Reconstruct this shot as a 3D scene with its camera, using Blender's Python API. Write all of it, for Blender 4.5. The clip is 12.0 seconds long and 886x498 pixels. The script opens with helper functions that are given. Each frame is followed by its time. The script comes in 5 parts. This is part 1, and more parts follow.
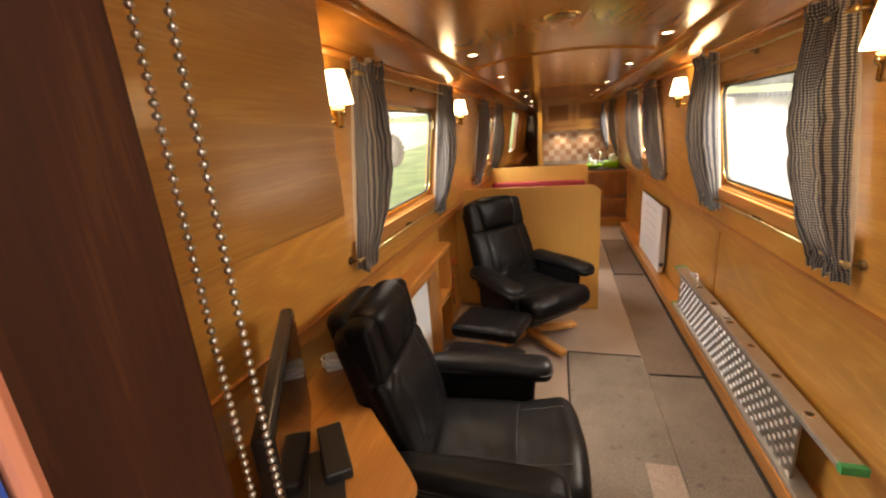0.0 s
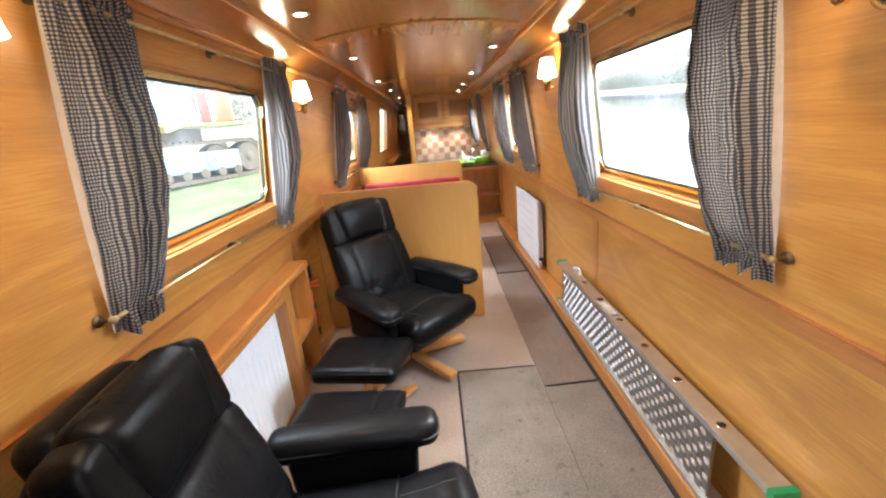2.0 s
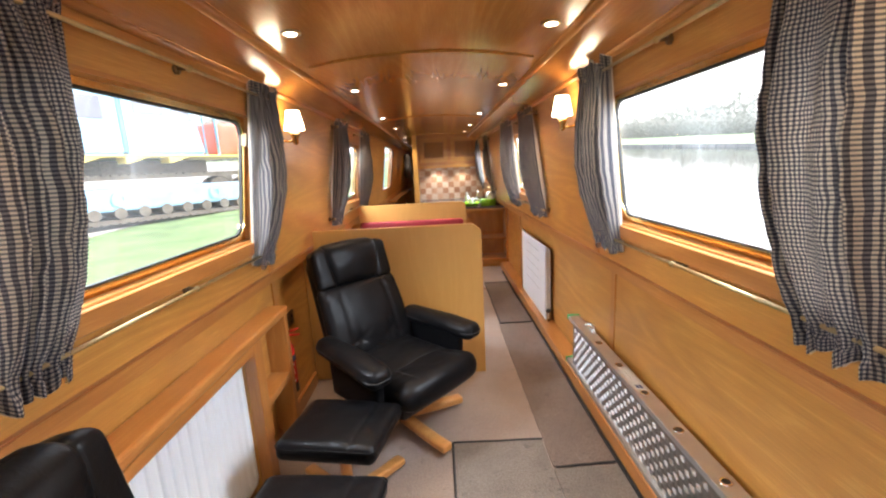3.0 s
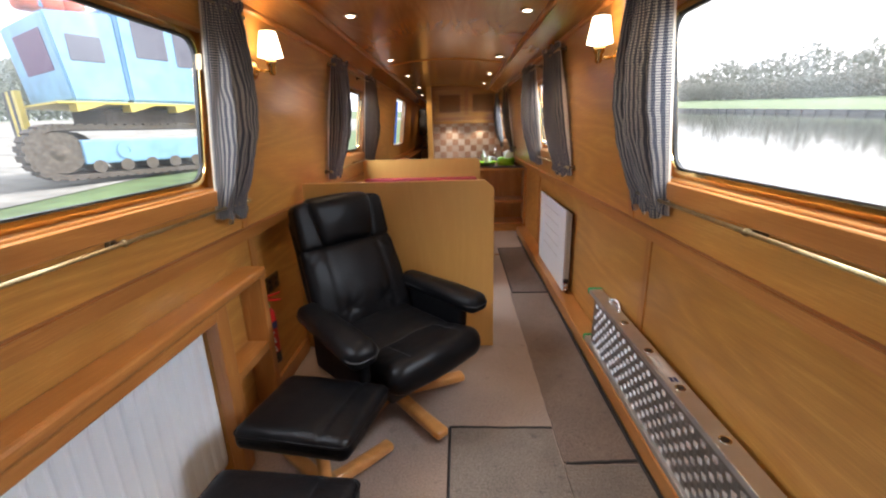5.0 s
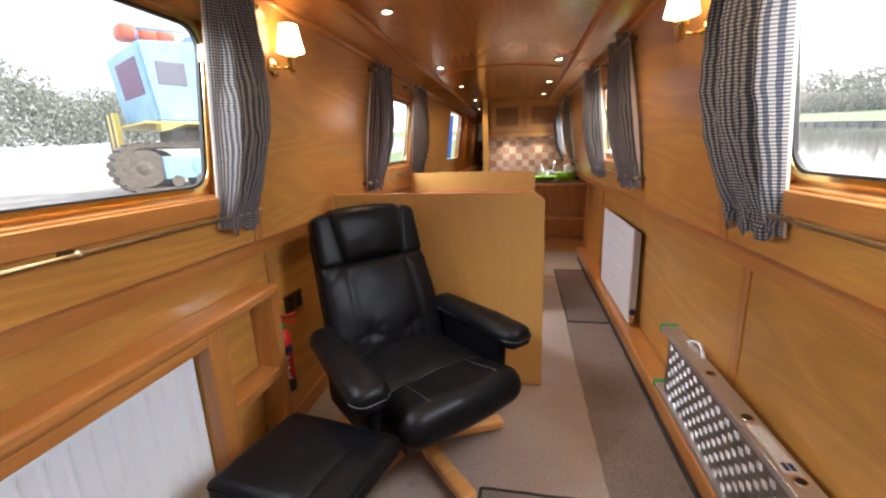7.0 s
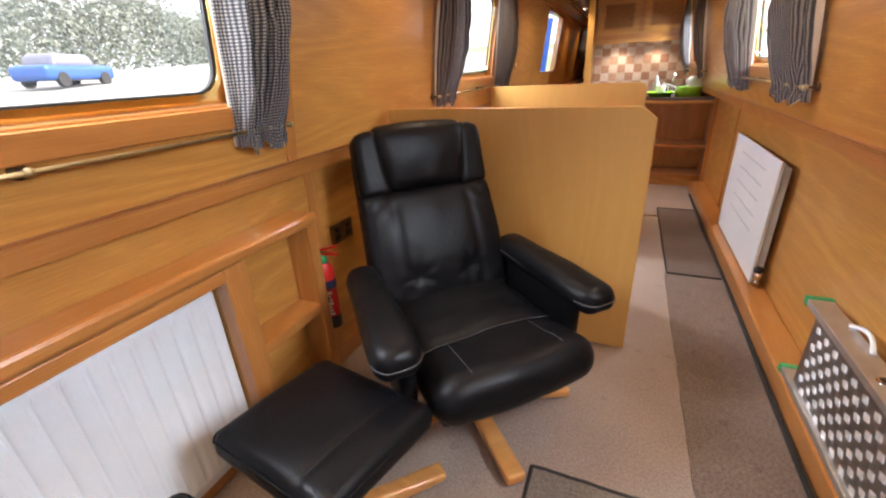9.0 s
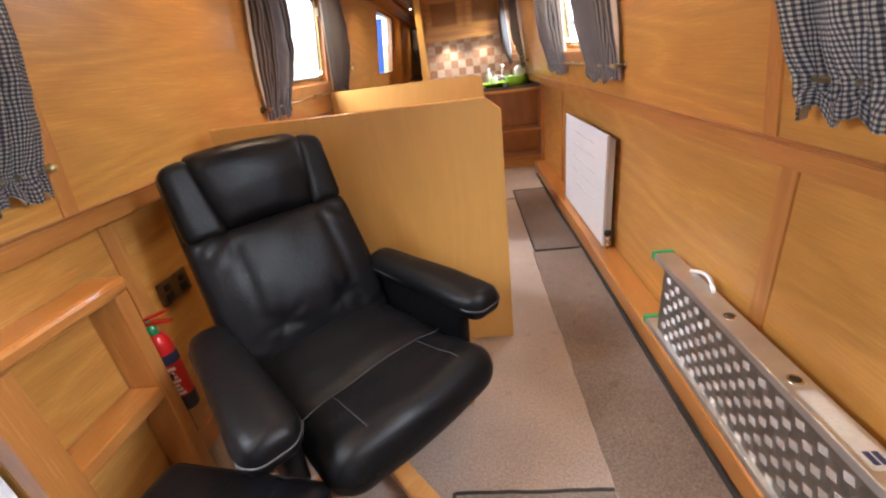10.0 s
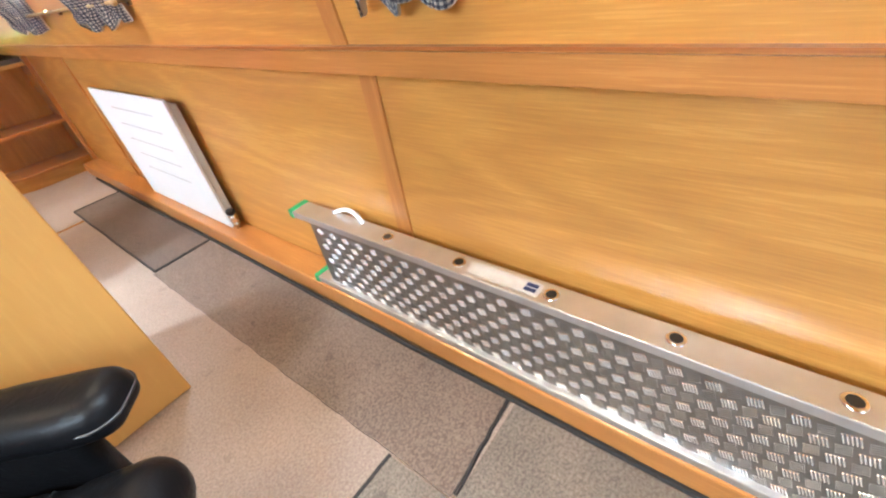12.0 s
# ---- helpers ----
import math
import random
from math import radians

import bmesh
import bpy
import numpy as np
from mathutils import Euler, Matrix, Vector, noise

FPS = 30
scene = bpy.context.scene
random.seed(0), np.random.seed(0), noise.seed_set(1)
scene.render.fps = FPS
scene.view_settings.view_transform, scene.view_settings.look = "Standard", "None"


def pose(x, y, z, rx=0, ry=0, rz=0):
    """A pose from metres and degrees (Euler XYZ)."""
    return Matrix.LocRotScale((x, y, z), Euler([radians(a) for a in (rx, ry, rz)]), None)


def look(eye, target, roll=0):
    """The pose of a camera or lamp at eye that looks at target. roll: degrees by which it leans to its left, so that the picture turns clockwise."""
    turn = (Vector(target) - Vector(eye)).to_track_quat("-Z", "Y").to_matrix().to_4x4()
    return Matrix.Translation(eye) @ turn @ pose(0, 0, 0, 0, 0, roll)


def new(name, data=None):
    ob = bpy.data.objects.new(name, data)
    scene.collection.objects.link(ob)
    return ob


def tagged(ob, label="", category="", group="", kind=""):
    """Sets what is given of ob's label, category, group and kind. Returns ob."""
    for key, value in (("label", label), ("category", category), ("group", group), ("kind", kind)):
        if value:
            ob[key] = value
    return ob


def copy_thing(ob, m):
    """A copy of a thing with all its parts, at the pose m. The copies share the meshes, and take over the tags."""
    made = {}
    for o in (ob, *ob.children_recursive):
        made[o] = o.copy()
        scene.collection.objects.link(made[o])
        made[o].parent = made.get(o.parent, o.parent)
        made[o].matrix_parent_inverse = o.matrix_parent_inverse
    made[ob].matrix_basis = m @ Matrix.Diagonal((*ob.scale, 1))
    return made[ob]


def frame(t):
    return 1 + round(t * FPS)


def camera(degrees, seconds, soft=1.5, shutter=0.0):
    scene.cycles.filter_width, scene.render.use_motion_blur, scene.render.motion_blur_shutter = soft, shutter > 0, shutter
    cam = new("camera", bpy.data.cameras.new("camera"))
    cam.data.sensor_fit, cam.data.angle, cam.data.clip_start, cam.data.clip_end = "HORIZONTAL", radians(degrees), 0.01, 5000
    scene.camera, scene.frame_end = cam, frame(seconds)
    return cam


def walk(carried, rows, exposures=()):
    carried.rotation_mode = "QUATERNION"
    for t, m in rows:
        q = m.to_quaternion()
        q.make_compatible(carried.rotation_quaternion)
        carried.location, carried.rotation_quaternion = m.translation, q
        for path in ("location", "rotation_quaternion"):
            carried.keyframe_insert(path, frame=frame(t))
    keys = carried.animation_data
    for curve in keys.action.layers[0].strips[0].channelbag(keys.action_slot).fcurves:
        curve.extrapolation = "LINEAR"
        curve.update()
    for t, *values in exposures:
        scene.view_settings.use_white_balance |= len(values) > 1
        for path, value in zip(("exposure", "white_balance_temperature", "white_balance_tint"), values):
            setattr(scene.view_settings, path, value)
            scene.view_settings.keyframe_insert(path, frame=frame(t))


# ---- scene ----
cam = camera(94.2, 12.0, soft=2.2)
EXPOSURES = [
    (0.0, 1.62, 8500, 16), (0.3, 2.20, 7700, 17), (0.8, 2.50, 6550, 12), (1.5, 2.50, 6000, 8), (2.3, 2.23, 6100, 9), (3.0, 2.10, 6250, 12), (4.8, 1.35, 6200, 13),
    (5.5, 1.46, 6250, 14), (6.5, 1.57, 6300, 15), (8.5, 1.93, 6350, 15), (9.5, 2.03, 6350, 15), (10.5, 2.60, 6150, 12), (11.0, 3.10, 5820, 5), (11.5, 3.27, 5720, 4), (12.0, 2.92, 5720, 4),
]
PATH = [
    (0, (-0.009, 0.561, 1.564), (-0.548, 2.408, 1.017), -4.4),
    (0.5, (0.038, 0.637, 1.547), (-0.131, 2.552, 0.998), -4.5),
    (1, (0.056, 0.769, 1.496), (-0.013, 2.676, 0.898), -5.6),
    (1.5, (0.063, 0.916, 1.47), (0.023, 2.826, 0.876), -5.2),
    (2, (0.036, 1.061, 1.474), (0.035, 2.976, 0.896), -5.2),
    (2.5, (0.06, 1.166, 1.476), (0.009, 3.088, 0.926), -4.4),
    (3, (0.054, 1.326, 1.453), (0.057, 3.287, 1.059), -2.9),
    (3.2, (0.043, 1.36, 1.457), (0.104, 3.292, 0.946), -0.1),
    (4.8, (0.126, 1.592, 1.383), (0.097, 3.485, 0.738), -1.6),
    (5, (0.118, 1.645, 1.362), (0.035, 3.562, 0.799), -1.6),
    (5.5, (0.086, 1.733, 1.3), (0.016, 3.688, 0.884), -1.5),
    (6, (0.167, 1.794, 1.319), (-0.026, 3.743, 0.914), -0.9),
    (6.5, (0.207, 1.842, 1.313), (-0.113, 3.77, 0.888), -2.7),
    (6.7, (0.198, 1.878, 1.307), (-0.138, 3.799, 0.863), -2.3),
    (8.3, (0.211, 2.217, 1.223), (-0.365, 3.988, 0.494), -2.7),
    (8.5, (0.197, 2.247, 1.224), (-0.411, 3.981, 0.433), -2.1),
    (9, (0.214, 2.288, 1.226), (-0.534, 3.963, 0.428), -2.9),
    (9.5, (0.205, 2.329, 1.212), (-0.417, 4.032, 0.367), -4.5),
    (10, (0.202, 2.446, 1.211), (0.02, 4.256, 0.38), -7.4),
    (10.3, (0.183, 2.516, 1.197), (0.346, 4.277, 0.263), -4.8),
    (10.5, (0.221, 2.579, 1.175), (0.449, 4.349, 0.273), -6.2),
    (11, (0.253, 2.66, 1.155), (0.816, 4.273, 0.115), -7.5),
    (11.5, (0.253, 2.684, 1.135), (1.197, 4.068, 0.042), -9.6),
    (12, (0.27, 2.681, 1.121), (1.436, 3.774, -0.082), -10.6),
]
walk(cam, [(t, look(eye, target, roll)) for t, eye, target, roll in PATH], exposures=EXPOSURES)

# ---- world and large lights ----
world = bpy.data.worlds.new("world")
scene.world = world
world.use_nodes = True
wn = world.node_tree
sky = wn.nodes.new("ShaderNodeTexSky")
sky.sky_type = "NISHITA"
sky.sun_disc = False
sky.sun_elevation = radians(38)
sky.sun_rotation = radians(60)
sky.air_density, sky.dust_density, sky.ozone_density = 0.6, 6.0, 0.6
cloud = wn.nodes.new("ShaderNodeMix")
cloud.data_type = "RGBA"
cloud.inputs["Factor"].default_value = 0.7
cloud.inputs["B"].default_value = (7.0, 7.1, 7.3, 1)
wn.links.new(sky.outputs[0], cloud.inputs["A"])
wn.links.new(cloud.outputs["Result"], wn.nodes["Background"].inputs[0])
wn.nodes["Background"].inputs[1].default_value = 0.15
sun_data = bpy.data.lights.new("sun", "SUN")
sun_data.energy, sun_data.angle, sun_data.color = 2.2, radians(25), (1.0, 0.97, 0.92)
sun = new("sun", sun_data)
sun.matrix_world = look((0, 0, 0), (-math.sin(radians(60)) * math.cos(radians(38)), -math.cos(radians(60)) * math.cos(radians(38)), -math.sin(radians(38))))

# daylight from high in the sky, standing in above each window
for side, y, length in ((-1, 2.6, 1.1), (-1, 5.34, 1.0), (1, 2.6, 1.1), (1, 5.2, 1.1), (1, 7.8, 1.0)):
    ad = bpy.data.lights.new("window_daylight", "AREA")
    ad.shape, ad.size, ad.size_y, ad.energy, ad.color = "RECTANGLE", length, 0.30, 24.0, (0.84, 0.93, 1.0)
    new("window_daylight", ad).matrix_world = look((side * 1.02, y, 1.98), (-side * 0.55, y, 0.55)) @ pose(0, 0, 0, 0, 0, 90)



# ---- materials ----
def nodes_of(name, rough=0.5, metal=0.0):
    m = bpy.data.materials.new(name)
    m.use_nodes = True
    nt = m.node_tree
    b = nt.nodes["Principled BSDF"]
    b.inputs["Roughness"].default_value = rough
    b.inputs["Metallic"].default_value = metal
    return m, nt, b


def ramp_node(nt, stops):
    r = nt.nodes.new("ShaderNodeValToRGB")
    el = r.color_ramp.elements
    while len(el) < len(stops):
        el.new(0.5)
    for e, (p, c) in zip(el, stops):
        e.position, e.color = p, (*c, 1)
    return r


def noise_node(nt, vec, scale, detail=3.0, rough=0.55):
    n = nt.nodes.new("ShaderNodeTexNoise")
    n.inputs["Scale"].default_value = scale
    n.inputs["Detail"].default_value = detail
    n.inputs["Roughness"].default_value = rough
    nt.links.new(vec, n.inputs["Vector"])
    return n


def coords(nt, stretch=(1, 1, 1), kind="Object"):
    tc = nt.nodes.new("ShaderNodeTexCoord")
    mp = nt.nodes.new("ShaderNodeMapping")
    mp.inputs["Scale"].default_value = stretch
    nt.links.new(tc.outputs[kind], mp.inputs["Vector"])
    return mp.outputs["Vector"]


def bump(nt, b, height, strength, dist=0.002):
    n = nt.nodes.new("ShaderNodeBump")
    n.inputs["Strength"].default_value = strength
    n.inputs["Distance"].default_value = dist
    nt.links.new(height, n.inputs["Height"])
    nt.links.new(n.outputs[0], b.inputs["Normal"])


def wood(name, axis, dark, mid, light, rough=0.3, coat=0.5, fine=1.0):
    """Lacquered veneer: cathedral figure and fine pores along one axis."""
    m, nt, b = nodes_of(name, rough)
    st = [1.0, 1.0, 1.0]
    st[axis] = 0.14
    fig = noise_node(nt, coords(nt, st), 3.6, 1.5, 0.45)
    rings = nt.nodes.new("ShaderNodeMath")
    rings.operation = "MULTIPLY"
    rings.inputs[1].default_value = 13.0
    nt.links.new(fig.outputs[0], rings.inputs[0])
    pp = nt.nodes.new("ShaderNodeMath")
    pp.operation = "PINGPONG"
    pp.inputs[1].default_value = 0.5
    nt.links.new(rings.outputs[0], pp.inputs[0])
    st2 = [60.0 * fine] * 3
    st2[axis] = 2.2
    pores = noise_node(nt, coords(nt, st2), 4.0, 3.0, 0.6)
    cloud = noise_node(nt, coords(nt), 1.7, 2.0)
    mix = nt.nodes.new("ShaderNodeMath")
    mix.operation = "MULTIPLY_ADD"
    mix.inputs[1].default_value = 0.64
    nt.links.new(pp.outputs[0], mix.inputs[0])
    nt.links.new(pores.outputs[0], mix.inputs[2])
    mix2 = nt.nodes.new("ShaderNodeMath")
    mix2.operation = "MULTIPLY_ADD"
    mix2.inputs[1].default_value = 0.7
    nt.links.new(cloud.outputs[0], mix2.inputs[0])
    nt.links.new(mix.outputs[0], mix2.inputs[2])
    r = ramp_node(nt, [(0.60, dark), (0.95, mid), (1.0, light)])
    half = nt.nodes.new("ShaderNodeMath")
    half.operation = "MULTIPLY"
    half.inputs[1].default_value = 0.82
    nt.links.new(mix2.outputs[0], half.inputs[0])
    nt.links.new(half.outputs[0], r.inputs[0])
    nt.links.new(r.outputs[0], b.inputs["Base Color"])
    b.inputs["Coat Weight"].default_value = coat
    b.inputs["Coat Roughness"].default_value = 0.14
    bump(nt, b, pores.outputs[0], 0.12, 0.001)
    return m


def plain(name, col, rough=0.5, metal=0.0, scale=30.0, vary=0.12, bumpy=0.05, spec=None):
    m, nt, b = nodes_of(name, rough, metal)
    n = noise_node(nt, coords(nt), scale, 4.0)
    r = ramp_node(nt, [(0.3, tuple(c * (1 - vary) for c in col)), (0.7, tuple(min(1, c * (1 + vary)) for c in col))])
    nt.links.new(n.outputs[0], r.inputs[0])
    nt.links.new(r.outputs[0], b.inputs["Base Color"])
    if bumpy:
        bump(nt, b, n.outputs[0], bumpy, 0.002)
    return m


OAK = ((0.425, 0.193, 0.042), (0.525, 0.250, 0.055), (0.575, 0.290, 0.070))
oak_y = wood("oak_veneer_along", 1, *OAK)
oak_z = wood("oak_veneer_upright", 2, *OAK)
oak_x = wood("oak_veneer_across", 0, *OAK)
ceil_wood = wood("ceiling_ply", 1, (0.455, 0.203, 0.045), (0.525, 0.243, 0.057), (0.565, 0.268, 0.067), rough=0.2, coat=0.6, fine=0.7)
trim_wood = wood("trim_oak", 1, (0.38, 0.150, 0.036), (0.46, 0.195, 0.050), (0.51, 0.228, 0.062), rough=0.3)
trim_up = wood("trim_oak_upright", 2, (0.38, 0.150, 0.036), (0.46, 0.195, 0.050), (0.51, 0.228, 0.062), rough=0.3)
trim_x = wood("trim_oak_across", 0, (0.38, 0.150, 0.036), (0.46, 0.195, 0.050), (0.51, 0.228, 0.062), rough=0.3)
gap_line_wood = wood("reddish_gap_line", 1, (0.30, 0.095, 0.026), (0.37, 0.13, 0.034), (0.42, 0.155, 0.042), rough=0.35)
ash_z = wood("maple_laminate", 2, (0.592, 0.330, 0.089), (0.609, 0.343, 0.095), (0.622, 0.353, 0.100), rough=0.36, coat=0.1, fine=0.3)
dark_wood = wood("mahogany", 2, (0.040, 0.009, 0.002), (0.060, 0.014, 0.004), (0.080, 0.022, 0.006), rough=0.6, coat=0.0)
beech = wood("beech_leg", 0, (0.50, 0.22, 0.06), (0.58, 0.27, 0.08), (0.62, 0.31, 0.10), rough=0.3)
brass = plain("polished_brass", (0.78, 0.55, 0.22), 0.2, 1.0, 20, 0.08, 0.02)
brass_dull = plain("dull_brass", (0.50, 0.40, 0.22), 0.35, 1.0, 30, 0.15, 0.04)
dark_brass = plain("aged_brass", (0.16, 0.11, 0.06), 0.4, 0.8, 40, 0.2, 0.04)
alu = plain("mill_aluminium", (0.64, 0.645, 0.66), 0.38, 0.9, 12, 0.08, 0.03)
# one tread metal in a lit and a shaded tone (alu_bar, alu_plate)
alu_bar = plain("lit_bar_aluminium", (0.95, 0.95, 0.95), 0.27, 0.85, 12, 0.05, 0.0)
silver_label = plain("silver_label", (0.60, 0.60, 0.59), 0.4, 0.2, 40, 0.08, 0.0)
alu_plate = plain("shaded_tread_aluminium", (0.31, 0.295, 0.28), 0.48, 1.0, 18, 0.12, 0.04)
green_plastic = plain("green_plastic", (0.03, 0.33, 0.12), 0.4)
black_plastic = plain("black_plastic", (0.012, 0.012, 0.013), 0.35)
black_rubber = plain("black_binding", (0.016, 0.015, 0.015), 0.7, 0, 60, 0.2, 0.2)
screen_black = plain("screen_glass", (0.006, 0.006, 0.007), 0.08, 0, 3, 0.1, 0)
white_enamel = plain("white_enamel", (0.74, 0.785, 0.83), 0.3, 0, 6, 0.02, 0.0)
groove_grey = plain("shaded_groove", (0.42, 0.43, 0.45), 0.5, 0, 6, 0.05, 0.0)
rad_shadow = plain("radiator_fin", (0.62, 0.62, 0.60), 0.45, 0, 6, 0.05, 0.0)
chrome = plain("chrome", (0.8, 0.8, 0.8), 0.12, 1.0, 10, 0.03, 0)
red_paint = plain("red_paint", (0.50, 0.015, 0.012), 0.3, 0, 8, 0.06, 0.0)
red_fabric = plain("red_fabric", (0.27, 0.02, 0.028), 0.85, 0, 300, 0.2, 0.3)
white_paper = plain("white_label", (0.78, 0.78, 0.76), 0.6, 0, 30, 0.03, 0.0)
navy_print = plain("navy_print", (0.02, 0.03, 0.10), 0.6, 0, 30, 0.03, 0.0)
lining = plain("curtain_lining", (0.74, 0.66, 0.55), 0.8, 0, 60, 0.05, 0.1)
worktop = plain("speckled_worktop", (0.10, 0.085, 0.075), 0.25, 0, 220, 0.5, 0.0)
grout = plain("grout", (0.42, 0.36, 0.30), 0.8, 0, 60, 0.1, 0.1)
lime = plain("lime_enamel", (0.22, 0.50, 0.02), 0.25, 0, 10, 0.05, 0)
salmon = plain("salmon_paint", (0.62, 0.22, 0.13), 0.5, 0, 8, 0.08, 0)
blue_door = plain("blue_paint", (0.02, 0.12, 0.60), 0.35, 0, 8, 0.08, 0)
dark_cloth = plain("dark_cloth", (0.03, 0.03, 0.035), 0.9, 0, 60, 0.3, 0.3)


def leather_mat():
    m, nt, b = nodes_of("black_leather", 0.38)
    b.inputs["Specular IOR Level"].default_value = 0.15
    v = coords(nt)
    vo = nt.nodes.new("ShaderNodeTexVoronoi")
    vo.inputs["Scale"].default_value = 420
    nt.links.new(v, vo.inputs["Vector"])
    soft = noise_node(nt, v, 9.0, 3.0)
    fold = noise_node(nt, v, 26.0, 2.0)
    r = ramp_node(nt, [(0.3, (0.0030, 0.0030, 0.0037)), (0.75, (0.0048, 0.0048, 0.0057))])
    nt.links.new(soft.outputs[0], r.inputs[0])
    nt.links.new(r.outputs[0], b.inputs["Base Color"])
    rr = ramp_node(nt, [(0.3, (0.33,) * 3), (0.7, (0.43,) * 3)])
    nt.links.new(fold.outputs[0], rr.inputs[0])
    nt.links.new(rr.outputs[0], b.inputs["Roughness"])
    crease = noise_node(nt, v, 38.0, 3.0, 0.5)
    crease.inputs["Distortion"].default_value = 1.6
    add = nt.nodes.new("ShaderNodeMath")
    add.operation = "MULTIPLY_ADD"
    add.inputs[1].default_value = 0.16
    nt.links.new(vo.outputs["Distance"], add.inputs[0])
    nt.links.new(crease.outputs[0], add.inputs[2])
    bump(nt, b, add.outputs[0], 0.28, 0.004)
    return m


leather = leather_mat()
seam_lit_piping = plain("grey_seam_lit_piping", (0.022, 0.022, 0.024), 0.5, 0, 60, 0.1, 0)


def carpet(name, a, c, stain):
    m, nt, b = nodes_of(name, 0.95)
    v = coords(nt)
    pile = noise_node(nt, v, 120.0, 4.0, 0.8)
    worn = noise_node(nt, v, 3.2, 4.0, 0.6)
    spots = noise_node(nt, v, 17.0, 2.0, 0.5)
    r = ramp_node(nt, [(0.40, a), (0.62, c)])
    nt.links.new(pile.outputs[0], r.inputs[0])
    rw = ramp_node(nt, [(0.35, (1 - stain,) * 3), (0.65, (1, 1, 1))])
    nt.links.new(worn.outputs[0], rw.inputs[0])
    rs = ramp_node(nt, [(0.27, (1 - 1.3 * stain,) * 3), (0.36, (1, 1, 1))])
    nt.links.new(spots.outputs[0], rs.inputs[0])
    out = r.outputs[0]
    for o in (rw, rs):
        mx = nt.nodes.new("ShaderNodeMix")
        mx.data_type, mx.blend_type = "RGBA", "MULTIPLY"
        mx.inputs["Factor"].default_value = 1.0
        nt.links.new(out, mx.inputs["A"])
        nt.links.new(o.outputs[0], mx.inputs["B"])
        out = mx.outputs["Result"]
    nt.links.new(out, b.inputs["Base Color"])
    b.inputs["Sheen Weight"].default_value = 0.15
    bump(nt, b, pile.outputs[0], 0.6, 0.004)
    return m


carpet_light = carpet("beige_carpet", (0.265, 0.195, 0.155), (0.39, 0.30, 0.25), 0.12)
carpet_grey = carpet("grey_brown_mat", (0.135, 0.105, 0.083), (0.27, 0.225, 0.185), 0.28)
carpet_brown = carpet("brown_mat", (0.12, 0.082, 0.062), (0.245, 0.18, 0.142), 0.2)
carpet_dark = carpet("dark_brown_mat", (0.085, 0.056, 0.042), (0.165, 0.115, 0.09), 0.2)


def gingham():
    m, nt, b = nodes_of("gingham_cotton", 0.85)
    tc = nt.nodes.new("ShaderNodeTexCoord")
    sep = nt.nodes.new("ShaderNodeSeparateXYZ")
    nt.links.new(tc.outputs["UV"], sep.inputs[0])
    bands = []
    for ax in (0, 1):
        mu = nt.nodes.new("ShaderNodeMath")
        mu.operation = "MULTIPLY"
        mu.inputs[1].default_value = 1 / 0.0084
        nt.links.new(sep.outputs[ax], mu.inputs[0])
        fr = nt.nodes.new("ShaderNodeMath")
        fr.operation = "FRACT"
        nt.links.new(mu.outputs[0], fr.inputs[0])
        gt = nt.nodes.new("ShaderNodeMath")
        gt.operation = "GREATER_THAN"
        gt.inputs[1].default_value = 0.5
        nt.links.new(fr.outputs[0], gt.inputs[0])
        bands.append(gt)
    ad = nt.nodes.new("ShaderNodeMath")
    ad.operation = "ADD"
    nt.links.new(bands[0].outputs[0], ad.inputs[0])
    nt.links.new(bands[1].outputs[0], ad.inputs[1])
    dv = nt.nodes.new("ShaderNodeMath")
    dv.operation = "MULTIPLY"
    dv.inputs[1].default_value = 0.5
    nt.links.new(ad.outputs[0], dv.inputs[0])
    r = ramp_node(nt, [(0.0, (0.43, 0.39, 0.34)), (0.5, (0.105, 0.108, 0.125)), (1.0, (0.018, 0.020, 0.036))])
    r.color_ramp.interpolation = "CONSTANT"
    r.color_ramp.elements[1].position = 0.3
    r.color_ramp.elements[2].position = 0.8
    nt.links.new(dv.outputs[0], r.inputs[0])
    nt.links.new(r.outputs[0], b.inputs["Base Color"])
    weave = noise_node(nt, coords(nt), 400.0, 2.0)
    bump(nt, b, weave.outputs[0], 0.3, 0.001)
    thin_cloth(nt, b, 0.30, r.outputs[0])
    return m


def thin_cloth(nt, b, share, colour):
    """Lets some of the daylight behind a cloth shine through it."""
    tl = nt.nodes.new("ShaderNodeBsdfTranslucent")
    nt.links.new(colour, tl.inputs[0])
    mx = nt.nodes.new("ShaderNodeMixShader")
    mx.inputs[0].default_value = share
    nt.links.new(b.outputs[0], mx.inputs[1])
    nt.links.new(tl.outputs[0], mx.inputs[2])
    nt.links.new(mx.outputs[0], nt.nodes["Material Output"].inputs["Surface"])


check = gingham()
lt = lining.node_tree
thin_cloth(lt, lt.nodes["Principled BSDF"], 0.45, lt.nodes["Principled BSDF"].inputs["Base Color"].links[0].from_socket)


